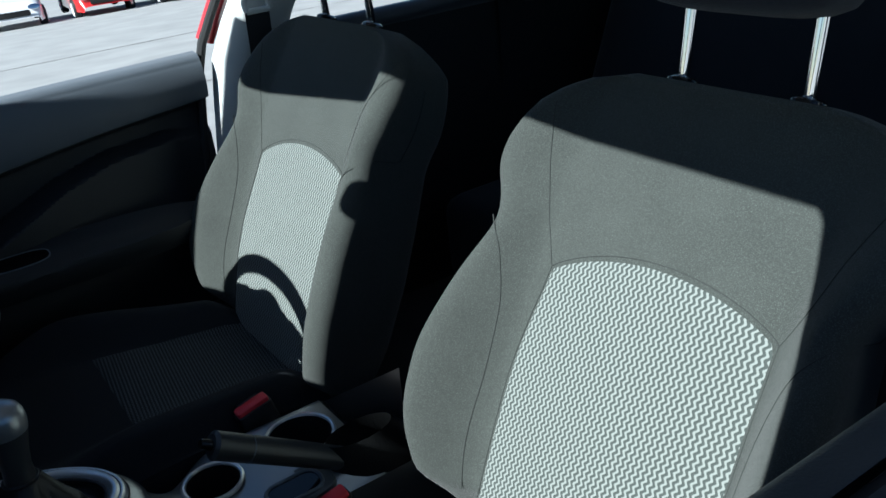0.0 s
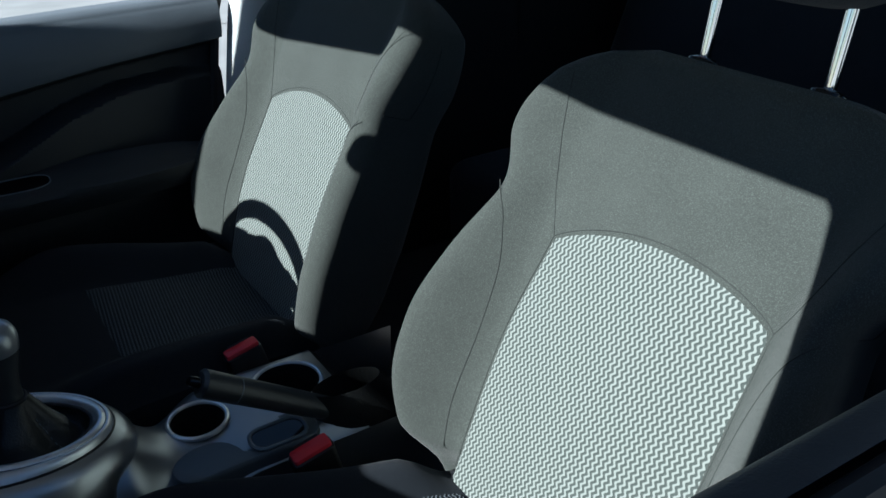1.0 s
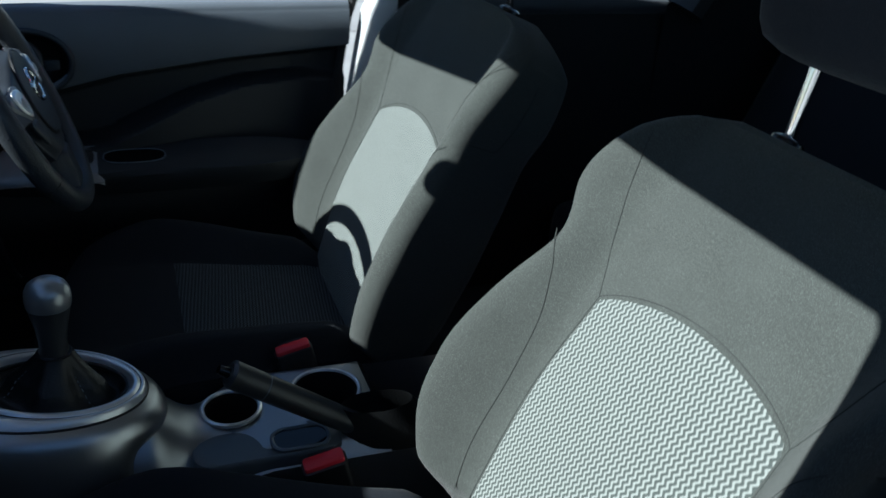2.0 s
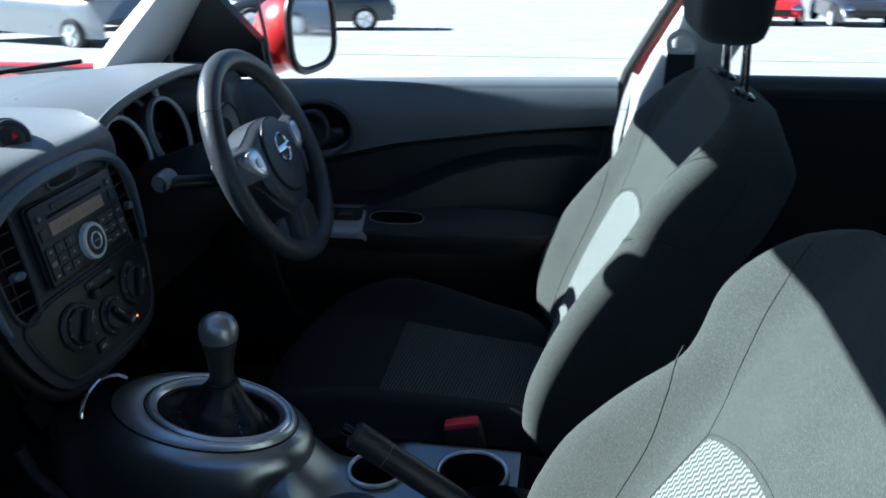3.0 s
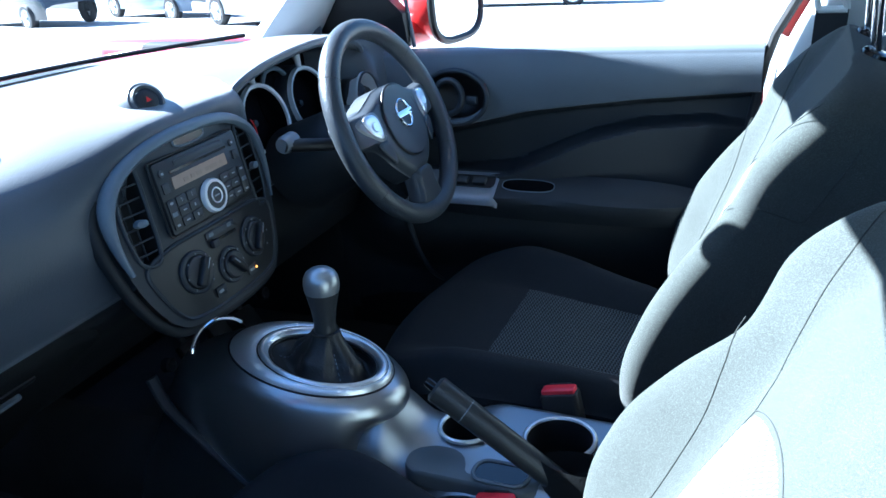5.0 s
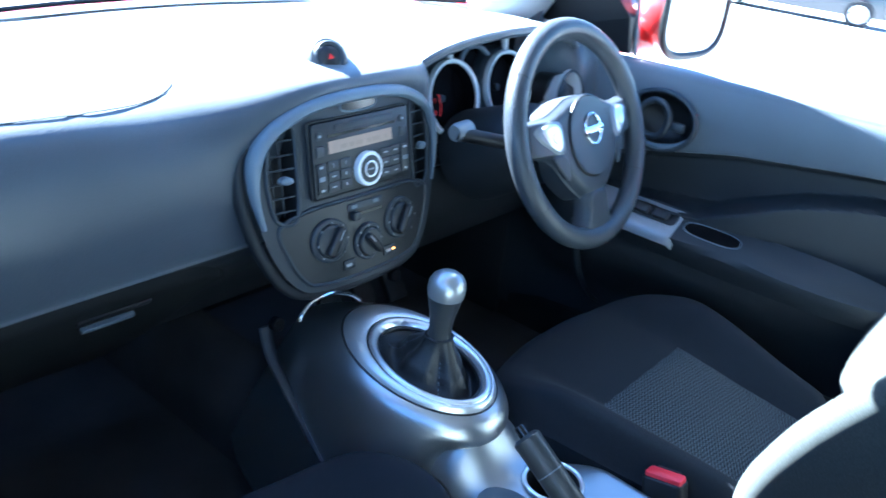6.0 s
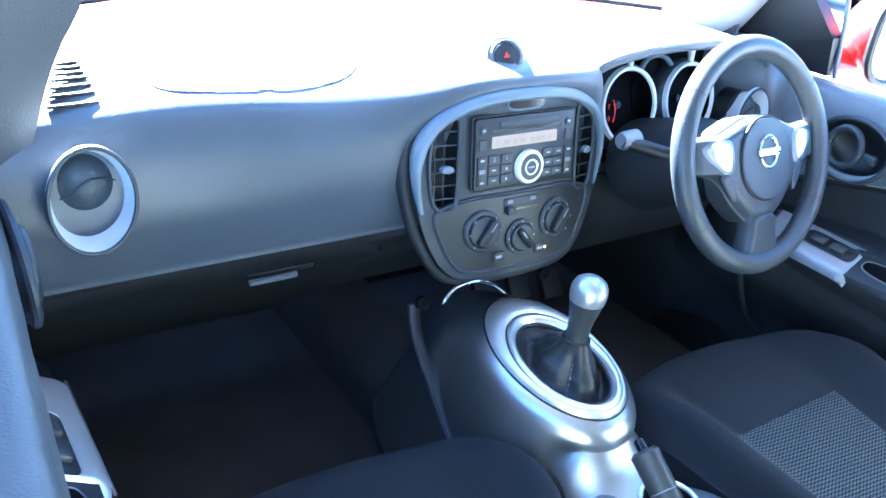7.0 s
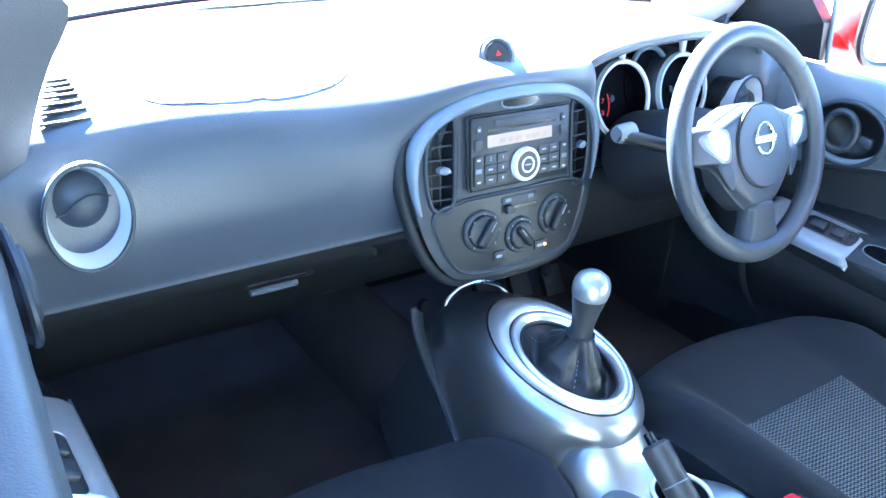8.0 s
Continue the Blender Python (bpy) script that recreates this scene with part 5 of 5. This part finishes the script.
for x in (-0.081, 0.073):
    g = gauge(x, 0.062)
    top = GM @ Vector((x + 0.004, 0.062, 0.022))
    part("gauge_strut", tube([top - Vector((0, 0, 0.004)), top + Vector((0, 0.004, 0.018)), top + Vector((0, 0.01, 0.036))], lambda t: 0.0045 + 0.008 * t * t, 10), M_SILVERPALE, g)
part("trip_screen", prism(ellipse(0.045, 0.058, 30, 0, 0.018), -0.006, -0.003, GM), M_VOID, dash)
part("trip_arc", tube([GM @ Vector((p.x, p.y, 0.012)) for p in spline([(-0.040, 0.058, 0), (-0.024, 0.074, 0), (0, 0.080, 0), (0.024, 0.074, 0), (0.040, 0.058, 0)], 6)], 0.0045, 8), M_STACKRIM, dash)
bridge = [(p.x, p.y) for p in spline([(-0.030, -0.034, 0), (0, -0.042, 0), (0.030, -0.034, 0), (0.036, -0.052, 0), (0, -0.060, 0), (-0.036, -0.052, 0)], 5, closed=True)]
part("gauge_bridge", prism(bridge, -0.006, 0.022, GM, 0.004), M_SILVERPALE, dash)
for x in (-0.012, 0.012):
    part("reset_stud", lathe([(0.0045, 0), (0.004, 0.006), (0, 0.007)], GM @ T(x, -0.049, 0.021), 12), M_BLACK, dash)

# lower driver panels
part("knee_panel", grid(lambda u, v: (0.155 + 0.53 * u, 0.052 - 0.03 * math.sin(math.pi * u) * math.sin(math.pi * v) + 0.06 * v, 0.80 - 0.19 * v), span(0, 1, 20), span(0, 1, 10)), M_DASHLOW, dash, "dark panel under the steering column")

# speaker pod at the foot of the driver's windscreen pillar
for s in (1,):
    tw = frame_of((s * 0.645, 0.158, 1.011), (0.6, 0.4, 0), (-s * 0.75, -0.62, 0.15))
    pod = part("tweeter_pod", lathe([(0.024, -0.04), (0.024, 0.0), (0.021, 0.004), (0.018, 0.002), (0, 0.006)], tw, 28), M_STACKRIM, dash, "round grey tweeter")
    part("tweeter_grille", lathe([(0.0185, 0.003), (0.015, 0.006), (0, 0.0085)], tw, 24), M_STACK, pod)

# ================= steering =================
WM = frame_of((0.355, -0.160, 0.906), (1, 0, 0), (0, -0.92, 0.39))       # wheel plane, z towards the driver
sw = thing("steering_wheel", (0.36, -0.16, 0.9), "dark grained three-spoke steering wheel with silver accents", "steering wheel")
R = 0.167
rim = [WM @ Vector((R * math.cos(a), R * math.sin(a) * 0.99, 0.004)) for a in span(0, 2 * math.pi, 73)[:-1]]
wrim = part("rim", tube(rim, 0.0172, 18, closed=True), M_WHEEL, sw, "grained dark rim")
for a in (38, 142, 212, 328):
    q = radians(a)
    part("rim_joint", tube([WM @ Vector((math.cos(q) * R, math.sin(q) * R * 0.99, 0.004)) + (WM.to_3x3() @ Vector((math.cos(q) * math.cos(b), math.sin(q) * math.cos(b), math.sin(b)))) * 0.0173 for b in span(0, 2 * math.pi, 17)[:-1]], 0.0005, 5, closed=True), M_BLACK, wrim)
def hub_h(x, y):
    return 0.024 - 0.70 * x * x - 0.55 * y * y


def patch(name, outline, lift, material, parent, label="", skirt=0.006, rings=7, round_at=0.82):
    """A domed plate lying on the hub's curve, with a rounded edge and a skirt."""
    k = len(outline)
    c = (sum(p[0] for p in outline) / k, sum(p[1] for p in outline) / k)

    def f(i, r):
        rr = min(r, 1.0)
        x, y = c[0] + (outline[i][0] - c[0]) * rr, c[1] + (outline[i][1] - c[1]) * rr
        h = hub_h(x, y) + lift - skirt * 0.45 * smooth(round_at, 1.0, rr) ** 2
        return WM @ Vector((x, y, h - ((skirt * (1 - 0.85 * smooth(0.07, 0.12, abs(x))) if skirt > 0.03 else skirt) if r > 1 else 0)))
    rs = [0.001] + [round_at * (q + 1) / rings for q in range(rings)] + [round_at + (1 - round_at) * q for q in (0.3, 0.6, 0.8, 0.92, 1.0)] + [1.5]
    return part(name, grid(f, list(range(k)), rs, wrap_u=True), material, parent, label, sharp=60)


HUBR = [(0.0, 0.062), (0.035, 0.060), (0.065, 0.050), (0.100, 0.040), (0.160, 0.040), (0.166, 0.012), (0.160, -0.012), (0.118, -0.018), (0.092, -0.034), (0.068, -0.064), (0.046, -0.086), (0.027, -0.099), (0.0, -0.102)]
hubo = [(p.x, p.y) for p in spline([(a, b, 0) for a, b in HUBR] + [(-a, b, 0) for a, b in HUBR[-2:0:-1]], 5, closed=True)]
hub = patch("hub", hubo, 0.0, M_HUB, sw, "airbag hub flowing into the side spokes", 0.034, 12, 0.80)
part("airbag_cover", disc(ellipse(0.0575, 0.0615, 48, 0, -0.004, 2.1), 0.0275, WM, 10, 0.75), M_HUB, hub, "rounded centre cover")
part("cover_groove", tube([WM @ Vector((a, b, hub_h(a, b) + 0.0016)) for a, b in ellipse(0.0590, 0.0630, 56, 0, -0.004, 2.1)], 0.0019, 6, closed=True), M_BLACK, hub)
EM = WM @ T(0, 0.006, 0.0275)
part("emblem_ring", tube([EM @ Vector((0.0205 * math.cos(a), 0.0235 * math.sin(a), 0.001)) for a in span(0, 2 * math.pi, 41)[:-1]], 0.0027, 8, closed=True), M_CHROME, hub, "chrome ring emblem")
part("emblem_bar", prism(rrect(0.052, 0.0105, 0.002), 0, 0.004, EM, 0.001), M_CHROME, hub)
for g in (-1, 1):
    acc = [(p.x, p.y) for p in spline([(g * a, b, 0) for a, b in ((0.132, 0.024), (0.112, 0.031), (0.088, 0.033), (0.073, 0.024), (0.073, -0.014), (0.088, -0.019), (0.106, -0.006), (0.124, 0.008))], 3, closed=True)]
    ac = patch("accent", acc, 0.003, M_ACCENT, hub, "silver spoke accent", 0.006, 4, 0.75)
    pad_o = [(p.x, p.y) for p in spline([(g * a, b, 0) for a, b in ((0.116, 0.026), (0.092, 0.029), (0.080, 0.018), (0.082, -0.010), (0.092, -0.012), (0.108, 0.002))], 4, closed=True)]
    cp = patch("control_pad", pad_o, 0.0055, M_CONRING, ac, "silver thumb control", 0.004, 4, 0.75)
    part("pad_dimple", lathe([(0.0085, 0.0), (0.0075, 0.0012), (0.006, 0.0012), (0.0, 0.0004)], WM @ T(g * 0.095, 0.008, hub_h(0.095, 0.008) + 0.0055), 20), M_SILVER, cp)
    bl = [(p.x, p.y) for p in spline([(g * a, b, 0) for a, b in ((0.100, -0.022), (0.076, -0.020), (0.069, -0.044), (0.071, -0.060), (0.082, -0.054))], 4, closed=True)]
    patch("blank", bl, 0.002, M_STACK, hub, "grey blanking cover", 0.004, 3, 0.7)
low = [(p.x, p.y) for p in spline([(-0.024, -0.088, 0), (0.024, -0.088, 0), (0.029, -0.118, 0), (0.041, -0.164, 0), (0.0, -0.172, 0), (-0.041, -0.164, 0), (-0.029, -0.118, 0)], 4, closed=True)]
patch("lower_spoke", low, 0.001, M_HUB, sw, "wide lower spoke", 0.022, 6, 0.78)
col_dir = WM.to_3x3() @ Vector((0, 0, -1))
col0 = WM.translation
part("column_shroud", tube([col0 + col_dir * (0.030 + 0.17 * t) + Vector((0, 0, -0.012 * t)) for t in span(0, 1, 14)], lambda t: 0.046 + 0.038 * math.sqrt(min(t / 0.35, 1)) + 0.026 * t, 28, squash=0.74), M_DASHLOW, sw, "dark steering column shroud")
for g in (-1, 1):
    base = col0 + col_dir * 0.06
    tip = base + (Vector((-0.186, 0.045, 0.030)) if g < 0 else Vector((0.155, 0.0, 0.02)))
    st = part("stalk", tube([base + Vector((g * 0.04, 0, 0)), base + Vector((g * 0.10, 0, 0.010)), tip], lambda t: 0.0095 + 0.002 * t, 12), M_BLACK, sw, "column stalk")
    part("stalk_end", tube([tip - Vector((g * 0.028, 0, 0)), tip - Vector((g * 0.004, 0, 0)), tip + Vector((g * 0.004, 0, 0))], lambda t: 0.0158 - 0.004 * t * t, 16), M_ACCENT, st, "pale stalk end")

# pedals and their cable in the dark footwell
ped = thing("pedals", (0.36, 0.35, 0.32), "black pedals in the footwell", "pedals")
for x, h in ((0.27, 0.42), (0.36, 0.42), (0.46, 0.40)):
    part("pedal_pad", rbox((0.055, 0.02, 0.07), pose(x, 0.30, h, -35, 0, 0), 0.006), M_RUBBER, ped)
    part("pedal_arm", tube([(x, 0.305, h), (x, 0.42, h + 0.2)], 0.008, 8), M_BLACK, ped)

# ================= centre console =================
con = thing("centre_console", (0, -0.25, 0.30), "gunmetal centre console with silver gear surround and cup holders", "console")
CY, CZ = -0.168, 0.642
RM = frame_of((0.003, CY, CZ), (1, 0, 0), (0, -0.16, 1))


REAR = spline([(0.0, 0.0, 0), (0.012, 0.008, 0), (0.020, 0.020, 0), (0.021, 0.032, 0), (0.014, 0.043, 0), (0.000, 0.050, 0), (-0.012, 0.062, 0), (-0.016, 0.09, 0), (-0.016, 0.15, 0), (-0.016, 0.30, 0)], 6)
FLANK = spline([(0.0, 0.0, 0), (0.007, 0.005, 0), (0.014, 0.013, 0), (0.020, 0.025, 0), (0.025, 0.040, 0), (0.029, 0.058, 0), (0.032, 0.080, 0), (0.036, 0.12, 0), (0.042, 0.20, 0), (0.052, 0.31, 0)], 6)


def pod(u, k):
    a = 2 * math.pi * u
    c, s_ = math.cos(a), math.sin(a)
    q = FLANK[k].lerp(REAR[k], smooth(0.55, 0.95, -s_))
    grow, drop = q.x, q.y
    p = RM @ Vector(((0.087 + grow) * c, (0.130 + grow) * s_, 0))
    ahead = max(s_, 0) * (0.05 * smooth(0.0, 0.05, drop) + 0.45 * drop)
    wide = c * max(s_, 0) * 0.12 * drop
    return Vector((p.x + wide, p.y + ahead, p.z - drop))


part("console_pod", grid(pod, span(0, 1, 97)[:-1], list(range(len(REAR))), wrap_u=True), M_CONSOLE, con, "bulging gunmetal gear pod")
ringo = ellipse(0.087, 0.130, 56)
def swelled(outer, inner, h0, h1, rise, n=9):
    """A ring between two outlines whose section is a rounded swelling."""
    def f(i, t):
        p = Vector(outer[i]).lerp(Vector(inner[i]), t)
        return RM @ Vector((p.x, p.y, h0 + (h1 - h0) * t + rise * math.sin(math.pi * t) ** 0.8))
    return grid(f, list(range(len(outer))), span(0, 1, n), wrap_u=True)


part("surround", swelled(ringo, ellipse(0.071, 0.099, 56, 0, -0.020), 0.000, 0.007, 0.006), M_CONRING, con, "broad brushed silver gear surround")
part("surround_gap", tube([RM @ Vector((*q, 0.0005)) for q in ringo], 0.0016, 6, closed=True), M_BLACK, con)
ring = part("gear_ring", swelled(ellipse(0.073, 0.101, 56, 0, -0.020), ellipse(0.058, 0.084, 56, 0, -0.021), 0.008, 0.002, 0.007), M_SILVER, con, "satin silver ring round the gear boot")
part("ring_edge", tube([RM @ Vector((*q, 0.0080)) for q in ellipse(0.0735, 0.1015, 64, 0, -0.020)], 0.0016, 8, closed=True), M_BLACK, ring)
part("ring_lip", tube([RM @ Vector((*q, 0.003)) for q in ellipse(0.058, 0.084, 64, 0, -0.021)], 0.003, 8, closed=True), M_BLACK, ring)
# leather boot with folds
KB = Vector((0.012, -0.195, 0.700))


def boot(u, v):
    a = 2 * math.pi * u
    base = RM @ Vector((0.056 * math.cos(a), 0.082 * math.sin(a) - 0.021, 0.0))
    fold = 1 + 0.24 * math.sin(math.pi * v) * math.cos(4 * a + 0.6) + 0.05 * math.sin(math.pi * v) * math.cos(9 * a)
    k = v ** 0.46
    r = (0.017 + (0.06 - 0.017) * (1 - k)) * fold
    tgt = KB + Vector((r * math.cos(a), r * 1.25 * math.sin(a), 0))
    q = base.lerp(Vector((tgt.x, tgt.y, 0)), k if v else 0)
    return Vector((q.x if v < 1 else tgt.x, q.y if v < 1 else tgt.y, base.z - 0.012 * math.sin(math.pi * min(v * 2, 1)) + (KB.z - 0.014 - base.z) * v ** 2.2))


lev = thing("gear_lever", (0.012, -0.19, 0.62), "gear lever with silver-topped black knob and leather boot", "gear lever")
part("boot", grid(boot, span(0, 1, 73)[:-1], span(0, 1, 26), wrap_u=True), M_LEATHER, lev, "black leather gear boot")
for a0 in (0.30, 0.62):
    for k in range(9):
        v0 = 0.10 + 0.075 * k
        p0, p1 = Vector(boot(a0, v0)), Vector(boot(a0, v0 + 0.035))
        part("stitch", tube([p0 + Vector((0, 0, 0.0012)), p1 + Vector((0, 0, 0.0012))], 0.0007, 5), M_STACKRIM, lev)
kd = Vector((0.02, -0.03, 1)).normalized()
KM = frame_of(KB - kd * 0.018, (1, 0, 0), kd)
stick = part("grip", lathe([(0.0165, 0.0), (0.0175, 0.004), (0.0165, 0.012), (0.0160, 0.020), (0.0185, 0.040), (0.0230, 0.061), (0.0250, 0.075), (0.0245, 0.085)], KM, 28), M_GRIP, lev, "black gear grip")
part("knob_cap", lathe([(0.0248, 0.068), (0.0258, 0.074), (0.0262, 0.081), (0.0252, 0.089), (0.0215, 0.0965), (0.0150, 0.1015), (0.0075, 0.104), (0, 0.1045)], KM, 28), M_KNOB, stick, "satin silver knob cap")
part("boot_collar", tube([KM @ Vector((0.0185 * math.cos(a), 0.0185 * math.sin(a), 0.004)) for a in span(0, 2 * math.pi, 25)[:-1]], 0.0025, 6, closed=True), M_BLACK, lev)

# rear spine of the console with cup holders
CUPS = ((0.030, -0.400, 0.036), (0.040, -0.535, 0.045))


def spine_w(t):
    return 0.080 + 0.026 * smooth(0.14, 0.34, t)


def spine_z(t):
    return 0.548 - 0.008 * t + 0.055 * math.exp(-((t - 0.10) / 0.085) ** 2 if t > 0.10 else 0.0)


def spine_x(t):
    return 0.008 + 0.014 * smooth(0.1, 0.4, t)


def spine(u, v):
    k = -1 + 2 * v
    e = smooth(0.74, 1.0, abs(k))
    arch = smooth(0.40, 0.16, u)
    low = 0.09 * smooth(0.71, 0.75, u)
    return Vector((spine_x(u) + spine_w(u) * k, -0.235 - 0.52 * u, spine_z(u) - 0.022 * e ** 2 * (1 - arch) - 0.062 * arch * abs(k) ** 2.4 - low))


sb = grid(spine, span(0, 1, 81), span(0, 1, 41))
kill = [f for f in sb.faces if any((f.calc_center_median().xy - Vector((cx, cy))).length < r * 1.05 for cx, cy, r in CUPS)]
bmesh.ops.delete(sb, geom=kill, context="FACES")
back = [f for f in sb.faces if f.calc_center_median().y < -0.600]
bmesh.ops.delete(sb, geom=back, context="FACES")
part("console_rear", grid(spine, span(0.70, 1, 20), span(0, 1, 41)), M_DASHLOW, con, "black rear of the console")
part("console_top", sb, M_CONTOP, con, "satin silver-grey console top")
for g in (-1, 1):
    part("console_side", grid(lambda u, v, g=g: (spine_x(u) + g * (spine_w(u) + 0.014 * v), -0.235 - 0.52 * u, (spine_z(u) - 0.021 - 0.041 * smooth(0.40, 0.16, u)) * (1 - v) + 0.30 * v), span(0, 1, 24), span(0, 1, 6)), M_CONSOLE, con)
for cx, cy, r in CUPS:
    m = T(cx, cy, 0.546)
    cup = part("cup_holder", lathe([(r * 1.13, -0.004), (r * 1.10, 0.003), (r * 1.02, 0.004), (r * 0.97, -0.004), (r * 0.92, -0.07), (0, -0.072)], m, 36), M_BLACK, con, "black cup well")
    part("cup_rim", tube([m @ Vector((r * 1.09 * math.cos(a), r * 1.09 * math.sin(a), 0.003)) for a in span(0, 2 * math.pi, 37)[:-1]], 0.0036, 8, closed=True), M_SILVER, cup)
tray = part("side_tray", prism(rrect(0.066, 0.20, 0.03, 0, 0, 8), -0.02, 0.004, T(-0.048, -0.440, 0.540), 0.007), M_TRAY, con, "grey tray beside the handbrake")
part("tray_well", prism(rrect(0.044, 0.075, 0.018), 0.003, 0.006, T(-0.054, -0.480, 0.541)), M_BLACKGLOSS, tray)
part("tray_lip", tube([T(-0.054, -0.480, 0.547) @ Vector((*q, 0)) for q in rrect(0.044, 0.075, 0.018)], 0.003, 6, closed=True), M_STACKRIM, tray)
# open storage at the foot of the centre stack, with a chrome arc
part("storage_arc", tube(spline([(-0.150, -0.089, 0.722), (-0.146, -0.089, 0.730), (-0.126, -0.087, 0.741), (-0.090, -0.085, 0.741), (-0.055, -0.083, 0.726), (-0.032, -0.081, 0.708)], 8), 0.0028, 8), M_CHROME, con, "thin chrome arc")
for x in (-0.156, 0.07):
    part("power_socket", lathe([(0.010, 0), (0.010, 0.010), (0.008, 0.011), (0.0, 0.004)], frame_of((x, -0.045, 0.70), (1, 0, 0), (0, -1, 0.2)), 20), M_VOID, con)
part("side_trim", tube(spline([(-0.100, 0.045, 0.630), (-0.104, 0.02, 0.585), (-0.110, -0.04, 0.54), (-0.118, -0.10, 0.50), (-0.124, -0.17, 0.455)], 8), lambda t: 0.015 - 0.005 * t, 10, squash=0.45), M_HUB, con, "grey edge trim of the console")

# ================= handbrake =================
hbk = thing("handbrake", (-0.05, -0.62, 0.50), "black handbrake lever with push button", "handbrake")
h0, h1 = Vector((-0.052, -0.392, 0.664)), Vector((-0.052, -0.640, 0.495))
hd = (h1 - h0).normalized()
lever = part("lever", tube([h0, h0 + hd * 0.004, h0 + hd * 0.05, h0 + hd * 0.12, h0 + hd * 0.22, h1], lambda t: line_table([(0, 0.0135), (0.2, 0.0185), (0.6, 0.0175), (0.8, 0.016), (1, 0.020)], t), 16), M_GRIP, hbk, "black grip")
part("grip_ring", tube([h0 + hd * 0.052 + (hd.orthogonal().normalized() * math.cos(a) + hd.cross(hd.orthogonal().normalized()) * math.sin(a)) * 0.0172 for a in span(0, 2 * math.pi, 21)[:-1]], 0.0012, 6, closed=True), M_STACKRIM, lever)
part("push_button", tube([h0 - hd * 0.014, h0 - hd * 0.012, h0 + hd * 0.006], lambda t: 0.0055 + 0.002 * t, 12), M_BLACKGLOSS, lever, "push button")
part("gaiter", grid(lambda u, v: (-0.052 + (0.032 - 0.008 * v) * math.cos(2 * math.pi * u), -0.625 + (0.09 - 0.04 * v) * math.sin(2 * math.pi * u) + 0.04 * v, 0.50 + 0.085 * v), span(0, 1, 25)[:-1], span(0, 1, 8), wrap_u=True), M_LEATHER, hbk, "black gaiter")
